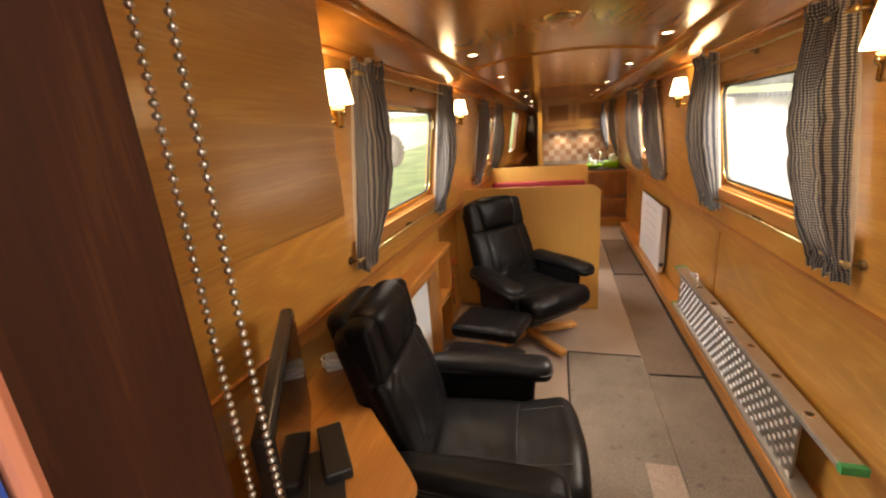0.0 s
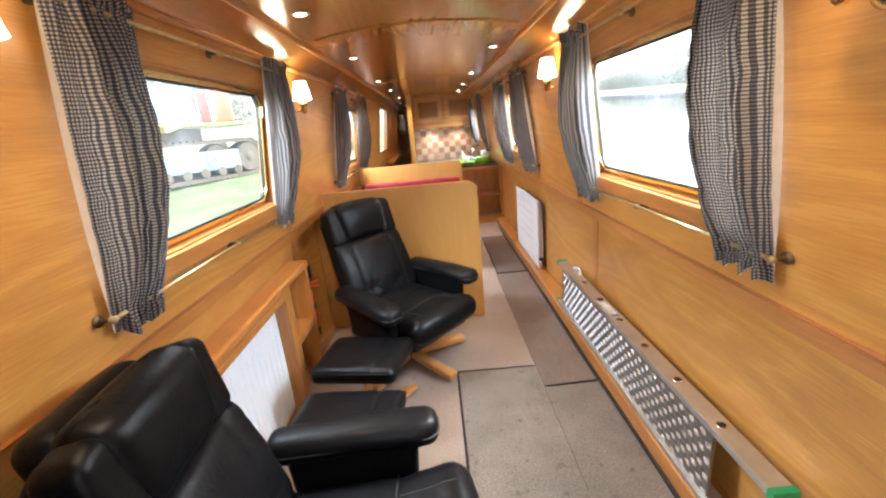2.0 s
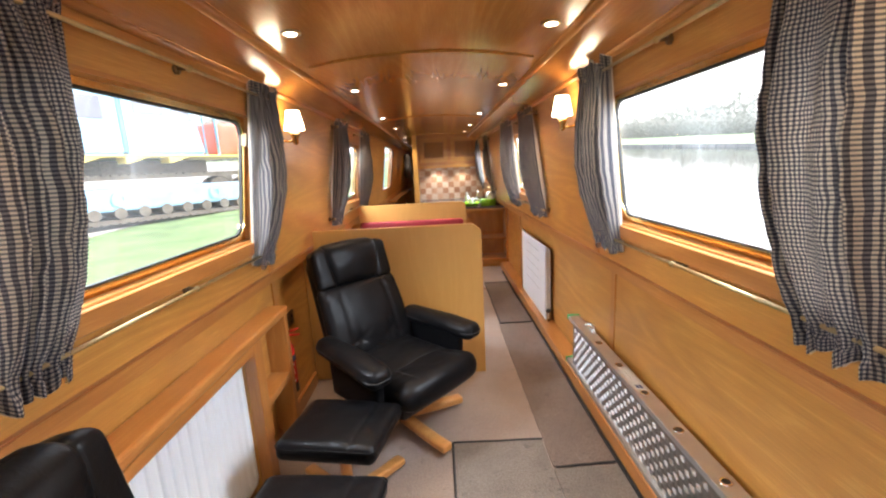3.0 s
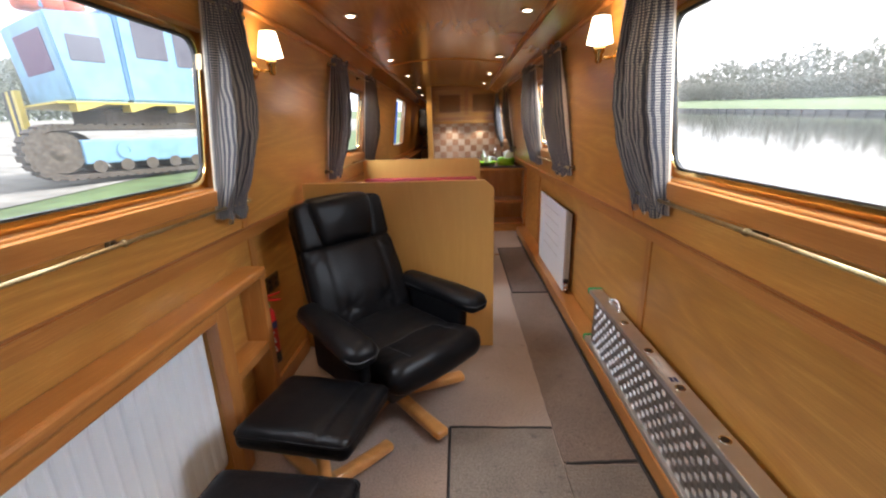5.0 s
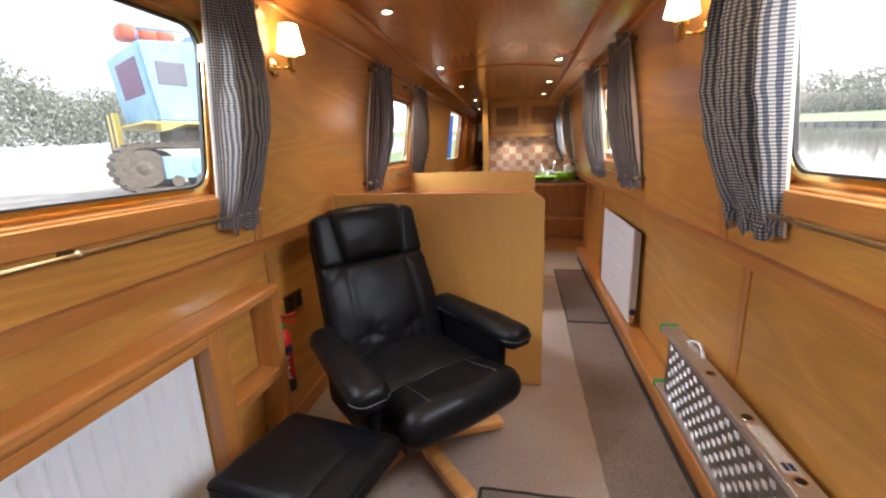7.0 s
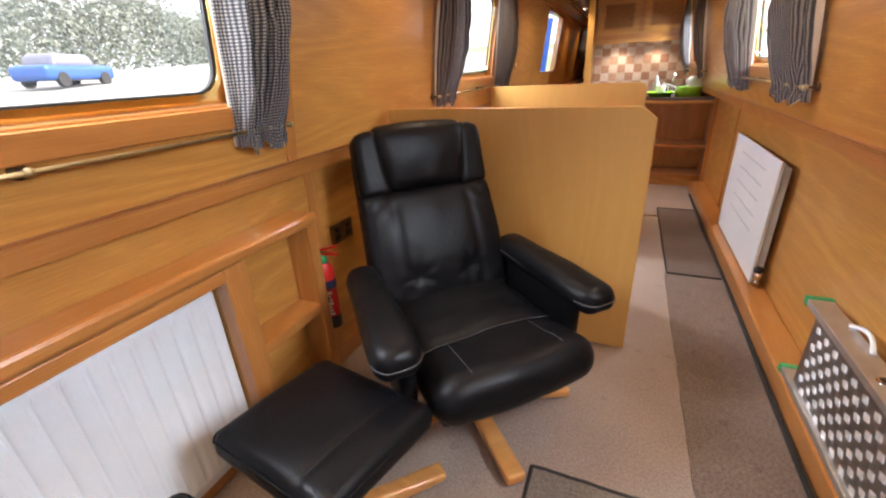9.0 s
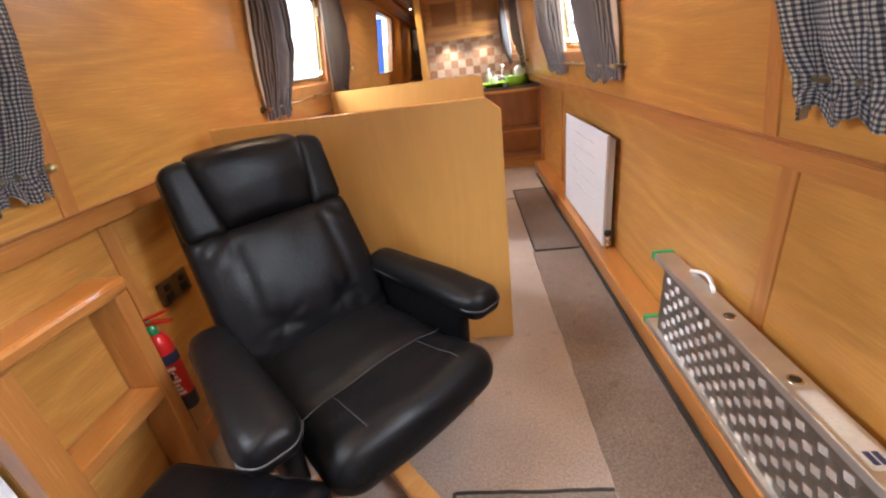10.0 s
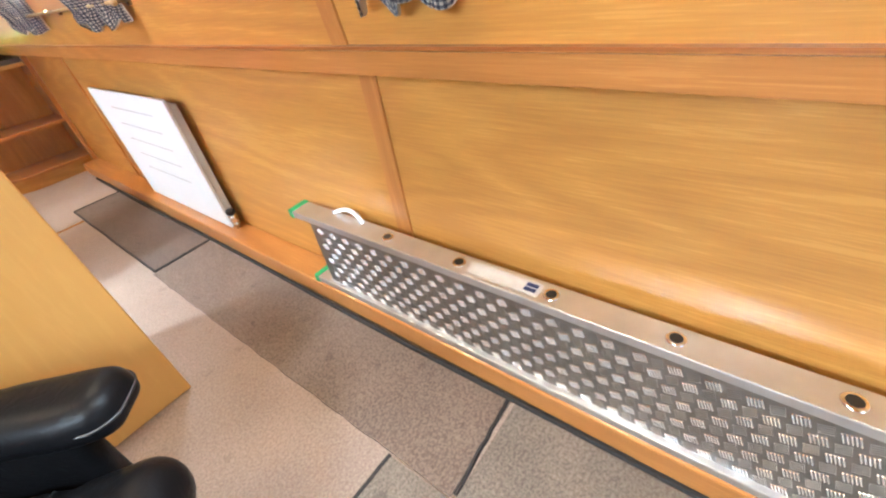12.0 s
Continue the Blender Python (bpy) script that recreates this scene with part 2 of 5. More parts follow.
def glass_mat():
    m = bpy.data.materials.new("window_glass")
    m.use_nodes = True
    nt = m.node_tree
    nt.nodes.remove(nt.nodes["Principled BSDF"])
    tr = nt.nodes.new("ShaderNodeBsdfTransparent")
    tr.inputs[0].default_value = (0.96, 0.97, 0.97, 1)
    gl = nt.nodes.new("ShaderNodeBsdfGlossy")
    gl.inputs["Roughness"].default_value = 0.02
    mx = nt.nodes.new("ShaderNodeMixShader")
    mx.inputs[0].default_value = 0.04
    nt.links.new(tr.outputs[0], mx.inputs[1])
    nt.links.new(gl.outputs[0], mx.inputs[2])
    # dust streaks, plus an even veil that paints in the daylight's haze
    dust_haze = nt.nodes.new("ShaderNodeBsdfTranslucent")
    dust_haze.inputs[0].default_value = (0.85, 0.88, 0.9, 1)
    streak = noise_node(nt, coords(nt, (1, 5, 1.2)), 1.6, 4.0)
    r = ramp_node(nt, [(0.35, (0.011,) * 3), (0.62, (0.022,) * 3), (0.75, (0.075,) * 3)])
    nt.links.new(streak.outputs[0], r.inputs[0])
    mz = nt.nodes.new("ShaderNodeMixShader")
    nt.links.new(r.outputs[0], mz.inputs[0])
    nt.links.new(mx.outputs[0], mz.inputs[1])
    nt.links.new(dust_haze.outputs[0], mz.inputs[2])
    nt.links.new(mz.outputs[0], nt.nodes["Material Output"].inputs["Surface"])
    return m


glass = glass_mat()


def glow(name, col, strength):
    m, nt, b = nodes_of(name, 0.6)
    b.inputs["Base Color"].default_value = (*col, 1)
    b.inputs["Emission Color"].default_value = (*col, 1)
    b.inputs["Emission Strength"].default_value = strength
    return m


lamp_glow = glow("lit_shade", (1.0, 0.80, 0.52), 3.2)
spot_glow = glow("lit_downlight", (1.0, 0.86, 0.66), 6.0)


def tile_mat(name, a, c):
    m, nt, b = nodes_of(name, 0.24)
    oi = nt.nodes.new("ShaderNodeObjectInfo")
    r = ramp_node(nt, [(0.0, a), (1.0, c)])
    nt.links.new(oi.outputs["Random"], r.inputs[0])
    n = noise_node(nt, coords(nt), 25.0, 3.0)
    mx = nt.nodes.new("ShaderNodeMix")
    mx.data_type, mx.blend_type = "RGBA", "OVERLAY"
    mx.inputs["Factor"].default_value = 0.3
    nt.links.new(r.outputs[0], mx.inputs["A"])
    nt.links.new(n.outputs[0], mx.inputs["B"])
    nt.links.new(mx.outputs["Result"], b.inputs["Base Color"])
    return m


tile_light = tile_mat("cream_glazed_tile", (0.40, 0.30, 0.23), (0.56, 0.47, 0.39))
tile_dark = tile_mat("terracotta_glazed_tile", (0.27, 0.145, 0.09), (0.42, 0.27, 0.19))
steel_bead = plain("steel_bead", (0.75, 0.74, 0.72), 0.3, 1.0, 10, 0.03, 0)

# ---- mesh helpers ----


def part(name, bm, material, parent=None, label="", smooth=False):
    me = bpy.data.meshes.new(name)
    bmesh.ops.recalc_face_normals(bm, faces=bm.faces)
    bm.to_mesh(me)
    bm.free()
    me.materials.append(material)
    if smooth:
        for p in me.polygons:
            p.use_smooth = True
    ob = new(name, me)
    if parent:
        ob.parent = parent
    if label:
        ob["label"] = label
    return ob


def thing(name, label, category, group="", kind="", at=None):
    ob = new(name)
    ob.empty_display_size = 0.1
    if at is not None:
        ob.matrix_basis = at
    return tagged(ob, label, category, group, kind)


def hexa(bm, pts):
    """A solid with eight corners: four of the bottom in order, then four of the top."""
    v = [bm.verts.new(p) for p in pts]
    for f in ((0, 3, 2, 1), (4, 5, 6, 7), (0, 1, 5, 4), (1, 2, 6, 5), (2, 3, 7, 6), (3, 0, 4, 7)):
        bm.faces.new([v[i] for i in f])
    return v


def box(bm, x0, x1, y0, y1, z0, z1, bevel=0.0, m=None):
    sub = bmesh.new() if bevel else bm
    v = hexa(sub, [(x0, y0, z0), (x1, y0, z0), (x1, y1, z0), (x0, y1, z0), (x0, y0, z1), (x1, y0, z1), (x1, y1, z1), (x0, y1, z1)])
    if bevel:
        bmesh.ops.bevel(sub, geom=list(sub.edges), offset=bevel, segments=2, affect="EDGES", profile=0.5)
        join(bm, sub, m)
    elif m is not None:
        for q in v:
            q.co = m @ q.co


def join(bm, sub, m=None):
    vs = {}
    for v in sub.verts:
        vs[v] = bm.verts.new(m @ v.co if m is not None else v.co)
    for f in sub.faces:
        bm.faces.new([vs[v] for v in f.verts])
    sub.free()


def boxed(name, dims, material, parent=None, bevel=0.003, label="", m=None):
    bm = bmesh.new()
    box(bm, *dims, bevel=bevel, m=m)
    return part(name, bm, material, parent, label)


def tube(bm, pts, r, seg=10, closed=False, radii=None):
    """A round bar along a line of points."""
    pts = [Vector(p) for p in pts]
    rings = []
    n = len(pts)
    ref = Vector((0, 0, 1))
    for i, p in enumerate(pts):
        a = pts[i - 1] if (i or closed) else pts[i]
        c = pts[(i + 1) % n] if (i < n - 1 or closed) else pts[i]
        d = (c - a).normalized()
        side = d.cross(ref if abs(d.z) < 0.95 else Vector((1, 0, 0))).normalized()
        up = side.cross(d)
        rr = radii[i] if radii else r
        rings.append([bm.verts.new(p + rr * (math.cos(t) * side + math.sin(t) * up)) for t in (2 * math.pi * k / seg for k in range(seg))])
    for i in range(n - 1 + closed):
        a, c = rings[i], rings[(i + 1) % n]
        for k in range(seg):
            bm.faces.new((a[k], a[(k + 1) % seg], c[(k + 1) % seg], c[k]))
    if not closed:
        bm.faces.new(rings[0][::-1])
        bm.faces.new(rings[-1])


def lathe(bm, profile, seg=20, m=None):
    """A turned solid about z from (radius, height) pairs."""
    rings = []
    for r, z in profile:
        ring = []
        for k in range(seg):
            p = Vector((r * math.cos(2 * math.pi * k / seg), r * math.sin(2 * math.pi * k / seg), z))
            ring.append(bm.verts.new(m @ p if m is not None else p))
        rings.append(ring)
    for a, c in zip(rings, rings[1:]):
        for k in range(seg):
            bm.faces.new((a[k], a[(k + 1) % seg], c[(k + 1) % seg], c[k]))
    bm.faces.new(rings[0][::-1])
    bm.faces.new(rings[-1])


def rbox(bm, size, r, fn=None, flat=5, k=4, m=None):
    """A soft block: rounded edges, bent by fn."""
    h = [s / 2 for s in size]
    r = min(r, *[x * 0.98 for x in h])

    def axis(half):
        edge = [-half + r * (1 - math.cos(math.pi / 2 * i / k)) for i in range(k)]
        inner = [-half + r + (2 * half - 2 * r) * i / flat for i in range(flat + 1)]
        return edge + inner + [-e for e in edge[::-1]]

    ax = [axis(x) for x in h]
    verts = {}

    def vert(i, j, l):
        key = (i, j, l)
        if key not in verts:
            p = Vector((ax[0][i], ax[1][j], ax[2][l]))
            q = Vector([max(-(h[a] - r), min(h[a] - r, p[a])) for a in range(3)])
            d = p - q
            p = q + d.normalized() * r if d.length > 1e-9 else p
            if fn:
                p = Vector(fn(p.x, p.y, p.z))
            verts[key] = bm.verts.new(m @ p if m is not None else p)
        return verts[key]

    n = [len(a) for a in ax]
    for a, c, d in ((0, 1, 2), (1, 2, 0), (2, 0, 1)):
        for end in (0, n[d] - 1):
            for i in range(n[a] - 1):
                for j in range(n[c] - 1):
                    quad = []
                    for u, w in ((0, 0), (1, 0), (1, 1), (0, 1)):
                        idx = [0, 0, 0]
                        idx[a], idx[c], idx[d] = i + u, j + w, end
                        quad.append(vert(*idx))
                    bm.faces.new(quad)


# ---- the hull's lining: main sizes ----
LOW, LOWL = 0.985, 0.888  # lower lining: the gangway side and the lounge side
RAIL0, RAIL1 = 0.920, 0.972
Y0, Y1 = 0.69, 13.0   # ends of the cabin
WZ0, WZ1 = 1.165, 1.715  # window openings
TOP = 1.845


def xw(z, side=1):
    """How far the upper lining, which leans inwards, stands from the middle line."""
    return (0.84 if side > 0 else 0.822) - 0.13 * (z - 1.1)


def sbox(bm, side, y0, y1, z0, z1, d0, d1):
    """A board that follows the leaning wall: d is the way outwards from its face."""
    hexa(bm, [(side * (xw(z, side) + d), y, z) for z in (z0, z1) for y, d in ((y0, d0), (y1, d0), (y1, d1), (y0, d1))])


def arch(x):
    return 1.984 - 0.166 * x * x


WINDOWS = {-1: [(2.05, 3.215), (4.80, 5.70)], 1: [(2.02, 3.16), (4.62, 5.42), (7.25, 8.30)]}
HATCH = (7.70, 8.75)

# floor
bm = bmesh.new()
box(bm, -1.05, 1.05, -1.3, Y1, -0.05, 0.0)
tagged(part("floor", bm, carpet_light), "pale beige fitted carpet, worn along the gangway", "floor", kind="structure")

for side, word in ((-1, "left"), (1, "right")):
    r0, r1 = (RAIL0 - 0.018, RAIL1 - 0.016) if side < 0 else (RAIL0, RAIL1)
    low = LOWL if side < 0 else LOW
    sill = WZ0 - 0.010 if side < 0 else WZ0
    # lower lining
    bm = bmesh.new()
    a, c = sorted((side * low, side * (low + 0.06)))
    box(bm, a, c, Y0, Y1, 0.0, r1)
    tagged(part("wall_lower_" + word, bm, oak_y), "honey oak veneered panelling below the gunwale", "wall", kind="structure")
    # gunwale shelf above the lower lining
    bm = bmesh.new()
    a, c = sorted((side * (xw(r0, side) + 0.004), side * low))
    box(bm, a, c, Y0, Y1, r0 + 0.006, r0 + 0.03)
    tagged(part("trim_gunwale_" + word, bm, oak_y), "oak boarding under the side deck", "trim", kind="structure")
    # rail
    bm = bmesh.new()
    sbox(bm, side, Y0, Y1, r0, r1, -0.012, 0.012)
    bmesh.ops.bevel(bm, geom=list(bm.edges), offset=0.004, segments=2, affect="EDGES")
    tagged(part("trim_rail_" + word, bm, trim_wood), "reddish oak dado rail along the gunwale", "trim", kind="structure")
    # reddish strip stands in for the shadow gap along the rail's top
    bm = bmesh.new()
    sbox(bm, side, Y0, Y1, r1 + 0.0005, r1 + 0.0055, -0.016, 0.002)
    tagged(part("trim_gap_line_" + word, bm, gap_line_wood), "thin reddish strip drawn for the shadow gap on top of the dado rail", "trim", kind="structure")
    # upper lining with its openings
    bm = bmesh.new()
    opens = [(y0, y1, sill, WZ1) for y0, y1 in WINDOWS[side]]
    if side < 0:
        opens = sorted(opens + [(*HATCH, 1.13, 1.80)])
    last = Y0
    for y0, y1, z0, z1 in opens:
        sbox(bm, side, last, y0, r1, TOP, 0, 0.06)
        sbox(bm, side, y0, y1, r1, z0, 0, 0.06)
        sbox(bm, side, y0, y1, z1, TOP, 0, 0.06)
        last = y1
    sbox(bm, side, last, Y1, r1, TOP, 0, 0.06)
    tagged(part("wall_upper_" + word, bm, oak_y), "glossy honey oak veneered cabin side with window openings", "wall", kind="structure")
    # upright battens over the panel joints
    for y in (3.40,):
        bm = bmesh.new()
        sbox(bm, side, y - 0.022, y + 0.022, r1, TOP, -0.006, 0.002)
        tagged(part("trim_batten", bm, trim_up), "slim oak cover strip over a panel joint", "trim", kind="structure")
    for y in ((3.49, 6.12) if side > 0 else (3.52,)):
        bm = bmesh.new()
        a, c = sorted((side * (low - 0.007), side * (low + 0.002)))
        box(bm, a, c, y - 0.028, y + 0.028, 0.10 if side > 0 else 0, r0)
        tagged(part("trim_batten", bm, trim_up), "slim oak cover strip over a panel joint", "trim", kind="structure")
    # cornice
    bm = bmesh.new()
    tube(bm, [(side * (xw(TOP, side) - 0.004), y, TOP - 0.004) for y in (Y0, Y1)], 0.014, 8)
    tube(bm, [(side * 0.578, y, 1.922) for y in (Y0, Y1)], 0.017, 8)
    tagged(part("trim_cornice_" + word, bm, trim_wood, smooth=True), "rounded oak beading along the ceiling edge", "trim", kind="structure")

# duct box along the right-hand wall
bm = bmesh.new()
box(bm, 0.862, LOW - 0.001, 0.9, 6.95, 0.012, 0.10, bevel=0.008)
tagged(part("baseboard_right", bm, trim_wood), "low oak duct casing along the foot of the panelling", "baseboard", kind="structure")
bm = bmesh.new()
box(bm, -LOWL + 0.001, -0.865, 0.9, 4.0, 0.0, 0.09, bevel=0.005)
tagged(part("baseboard_left", bm, trim_wood), "oak skirting along the foot of the panelling", "baseboard", kind="structure")
bm = bmesh.new()
tube(bm, [(0.853 + 0.004 * math.sin(3 * y), y, 0.010) for y in np.arange(0.9, 6.9, 0.15)], 0.010, 6)
tagged(part("trim_carpet_edge", bm, black_rubber), "frayed black carpet binding along the duct casing", "trim", kind="structure")

# ceiling, with its joint battens
bm = bmesh.new()
prof = [(x, arch(x)) for x in np.linspace(-0.575, 0.575, 25)]
prof = [(-0.80, 1.835), (-xw(TOP, -1), TOP)] + prof + [(xw(TOP), TOP), (0.80, 1.835)]
rows = [[bm.verts.new((x, y, z + t)) for x, z in prof] for y, t in ((Y0, 0), (Y1, 0), (Y1, 0.05), (Y0, 0.05))]
for i in range(len(prof) - 1):
    for a, c in ((0, 1), (2, 3), (1, 2), (3, 0)):
        bm.faces.new((rows[a][i], rows[c][i], rows[c][i + 1], rows[a][i + 1]))
for r in (0, -1):
    bm.faces.new([rows[k][r] for k in range(4)])
for y in (0.98, 3.39, 5.83, 8.27, 10.7):
    line = [(x, y, arch(x) - 0.001) for x in np.linspace(-0.575, 0.575, 25)[1:-1]]
    tube(bm, line, 0.008, 6)
tagged(part("ceiling", bm, ceil_wood), "arched glossy varnished plywood ceiling with thin joint strips", "ceiling", kind="structure")

# ends of the cabin
bm = bmesh.new()
box(bm, -1.05, 1.05, Y1, Y1 + 0.05, 0, 2.1)
tagged(part("wall_bow", bm, oak_z), "oak panelled bulkhead at the far end", "wall", kind="structure")
bm = bmesh.new()
box(bm, -1.05, -0.262, 0.692, 0.745, 0.0, 2.03)
box(bm, 0.45, 1.05, 0.692, 0.745, 0.0, 2.03)
box(bm, -0.262, 0.45, 0.692, 0.745, 1.93, 2.03)
tagged(part("wall_bulkhead", bm, oak_z), "oak bulkhead beside the companionway", "wall", kind="structure")
door = thing("door_1", "dark mahogany door frame of the companionway", "door frame", kind="structure")
for x0, x1 in ((-0.275, -0.240), (0.43, 0.46)):
    boxed("jamb", (x0, x1, 0.641, 0.755, 0, 1.93), dark_wood, door, 0.006)
boxed("outer_frame", (-0.285, -0.190, 0.632, 0.6405, 0, 1.93), salmon, door, 0.004, "salmon painted outer frame")
boxed("outer_panel", (-0.60, -0.194, 0.585, 0.6315, 0, 1.93), blue_door, door, 0.004, "blue painted steel panel")


# ---- windows ----
def rounded(y0, y1, z0, z1, r, n=6):
    pts = []
    for cy, cz, a in ((y1 - r, z1 - r, 0), (y0 + r, z1 - r, 90), (y0 + r, z0 + r, 180), (y1 - r, z0 + r, 270)):
        for k in range(n + 1):
            t = radians(a + 90 * k / n)
            pts.append((cy + r * math.cos(t), cz + r * math.sin(t)))
    return pts


def ring(bm, side, inner, outer, d0, d1):
    n = len(inner)
    loops = [[bm.verts.new((side * (xw(z, side) + d), y, z)) for y, z in loop] for loop, d in ((inner, d0), (outer, d0), (outer, d1), (inner, d1))]
    for a, c in ((0, 1), (1, 2), (2, 3), (3, 0)):
        for k in range(n):
            bm.faces.new((loops[a][k], loops[a][(k + 1) % n], loops[c][(k + 1) % n], loops[c][k]))


def make_window(name, side, y0, y1, z0=WZ0, z1=WZ1):
    w = thing(name, "brass-framed cabin window with rounded corners in an oak reveal", "window", kind="structure")
    bm = bmesh.new()
    for a, c, e, f in ((y0, y0 + 0.012, z0, z1), (y1 - 0.012, y1, z0, z1), (y0 + 0.012, y1 - 0.012, z1 - 0.012, z1)):
        sbox(bm, side, a, c, e, f, -0.002, 0.062)
    part("reveal", bm, trim_wood, w)
    bm = bmesh.new()
    sbox(bm, side, y0 - 0.02, y1 + 0.02, z0 - 0.055, z0 + 0.004, -0.022, -0.001)
    sbox(bm, side, y0 + 0.0125, y1 - 0.0125, z0, z0 + 0.012, -0.001, 0.062)
    bmesh.ops.bevel(bm, geom=list(bm.edges), offset=0.003, segments=1, affect="EDGES")
    part("window_sill", bm, trim_wood, w)
    bm = bmesh.new()
    inner = rounded(y0 + 0.04, y1 - 0.04, z0 + 0.04, z1 - 0.035, 0.065)
    mid = rounded(y0 + 0.028, y1 - 0.028, z0 + 0.028, z1 - 0.025, 0.07)
    outer = rounded(y0 + 0.0125, y1 - 0.0125, z0 + 0.0125, z1 - 0.0125, 0.004)
    ring(bm, side, inner, mid, 0.026, 0.05)
    ring(bm, side, mid, outer, 0.036, 0.05)
    part("window_frame", bm, brass, w, "polished brass frame")
    bm = bmesh.new()
    seal_in = rounded(y0 + 0.046, y1 - 0.046, z0 + 0.046, z1 - 0.041, 0.06)
    ring(bm, side, seal_in, inner, 0.034, 0.046)
    part("seal", bm, black_rubber, w, "black rubber seal")
    bm = bmesh.new()
    loop = rounded(y0 + 0.042, y1 - 0.042, z0 + 0.042, z1 - 0.037, 0.062)
    bm.faces.new([bm.verts.new((side * (xw(z, side) + 0.044), y, z)) for y, z in loop])
    pane = part("pane", bm, glass, w)
    pane.visible_shadow = False
    bm = bmesh.new()
    sbox(bm, side, y1 - 0.052, y1 - 0.036, z1 - 0.135, z1 - 0.085, 0.008, 0.03)
    part("catch", bm, dark_brass, w)
    return w


n = 0
for side in (-1, 1):
    for y0, y1 in WINDOWS[side]:
        n += 1
        make_window("window_%d" % n, side, y0, y1, WZ0 - 0.010 if side < 0 else WZ0)

# side hatch with its painted doors folded back
hatch = thing("window_6", "side hatch with an open blue painted door", "hatch", kind="structure")
bm = bmesh.new()
for a, c, e, f in ((HATCH[0], HATCH[0] + 0.015, 1.13, 1.80), (HATCH[1] - 0.015, HATCH[1], 1.13, 1.80), (HATCH[0] + 0.015, HATCH[1] - 0.015, 1.785, 1.80), (HATCH[0] + 0.015, HATCH[1] - 0.015, 1.13, 1.145)):
    sbox(bm, -1, a, c, e, f, -0.004, 0.058)
part("window_frame", bm, trim_wood, hatch)
bm = bmesh.new()
hexa(bm, [(-0.93, 8.70, 1.14), (-1.45, 8.66, 1.14), (-1.45, 8.69, 1.14), (-0.93, 8.73, 1.14), (-0.85, 8.70, 1.8), (-1.37, 8.66, 1.8), (-1.37, 8.69, 1.8), (-0.85, 8.73, 1.8)])
part("hatch_door", bm, blue_door, hatch, "blue painted steel door standing open")


# ---- curtains and rods ----
def make_rods(side, y0, y1):
    for z, word in ((1.784, "upper"), (1.088 if side < 0 else 1.106, "lower")):
        r = thing("curtain_rod", "slim brass curtain rod on small brackets below a window" if z < 1.5 else "slim brass curtain rod above a cabin window", "curtain rod", "curtain rods")
        x = side * (xw(z, side) - 0.042)
        bm = bmesh.new()
        tube(bm, [(x, y0, z), (x, y1, z)], 0.0055, 10)
        part("rod", bm, brass_dull, r, smooth=True)
        for y in (y0, (y0 + y1) / 2, y1):
            bm = bmesh.new()
            tube(bm, [(x, y, z), (side * xw(z, side), y, z)], 0.006, 8)
            tube(bm, [(side * (xw(z, side) - 0.008), y, z), (side * (xw(z, side) + 0.002), y, z)], 0.016, 12)
            part("bracket", bm, dark_brass, r, smooth=True)
            bm = bmesh.new()
            lathe(bm, [(0.002, -0.011), (0.008, -0.008), (0.011, 0), (0.008, 0.008), (0.002, 0.011)], 12, Matrix.Translation((x, y, z)) @ pose(0, 0, 0, 90))
            part("knob", bm, brass_dull, r, smooth=True)


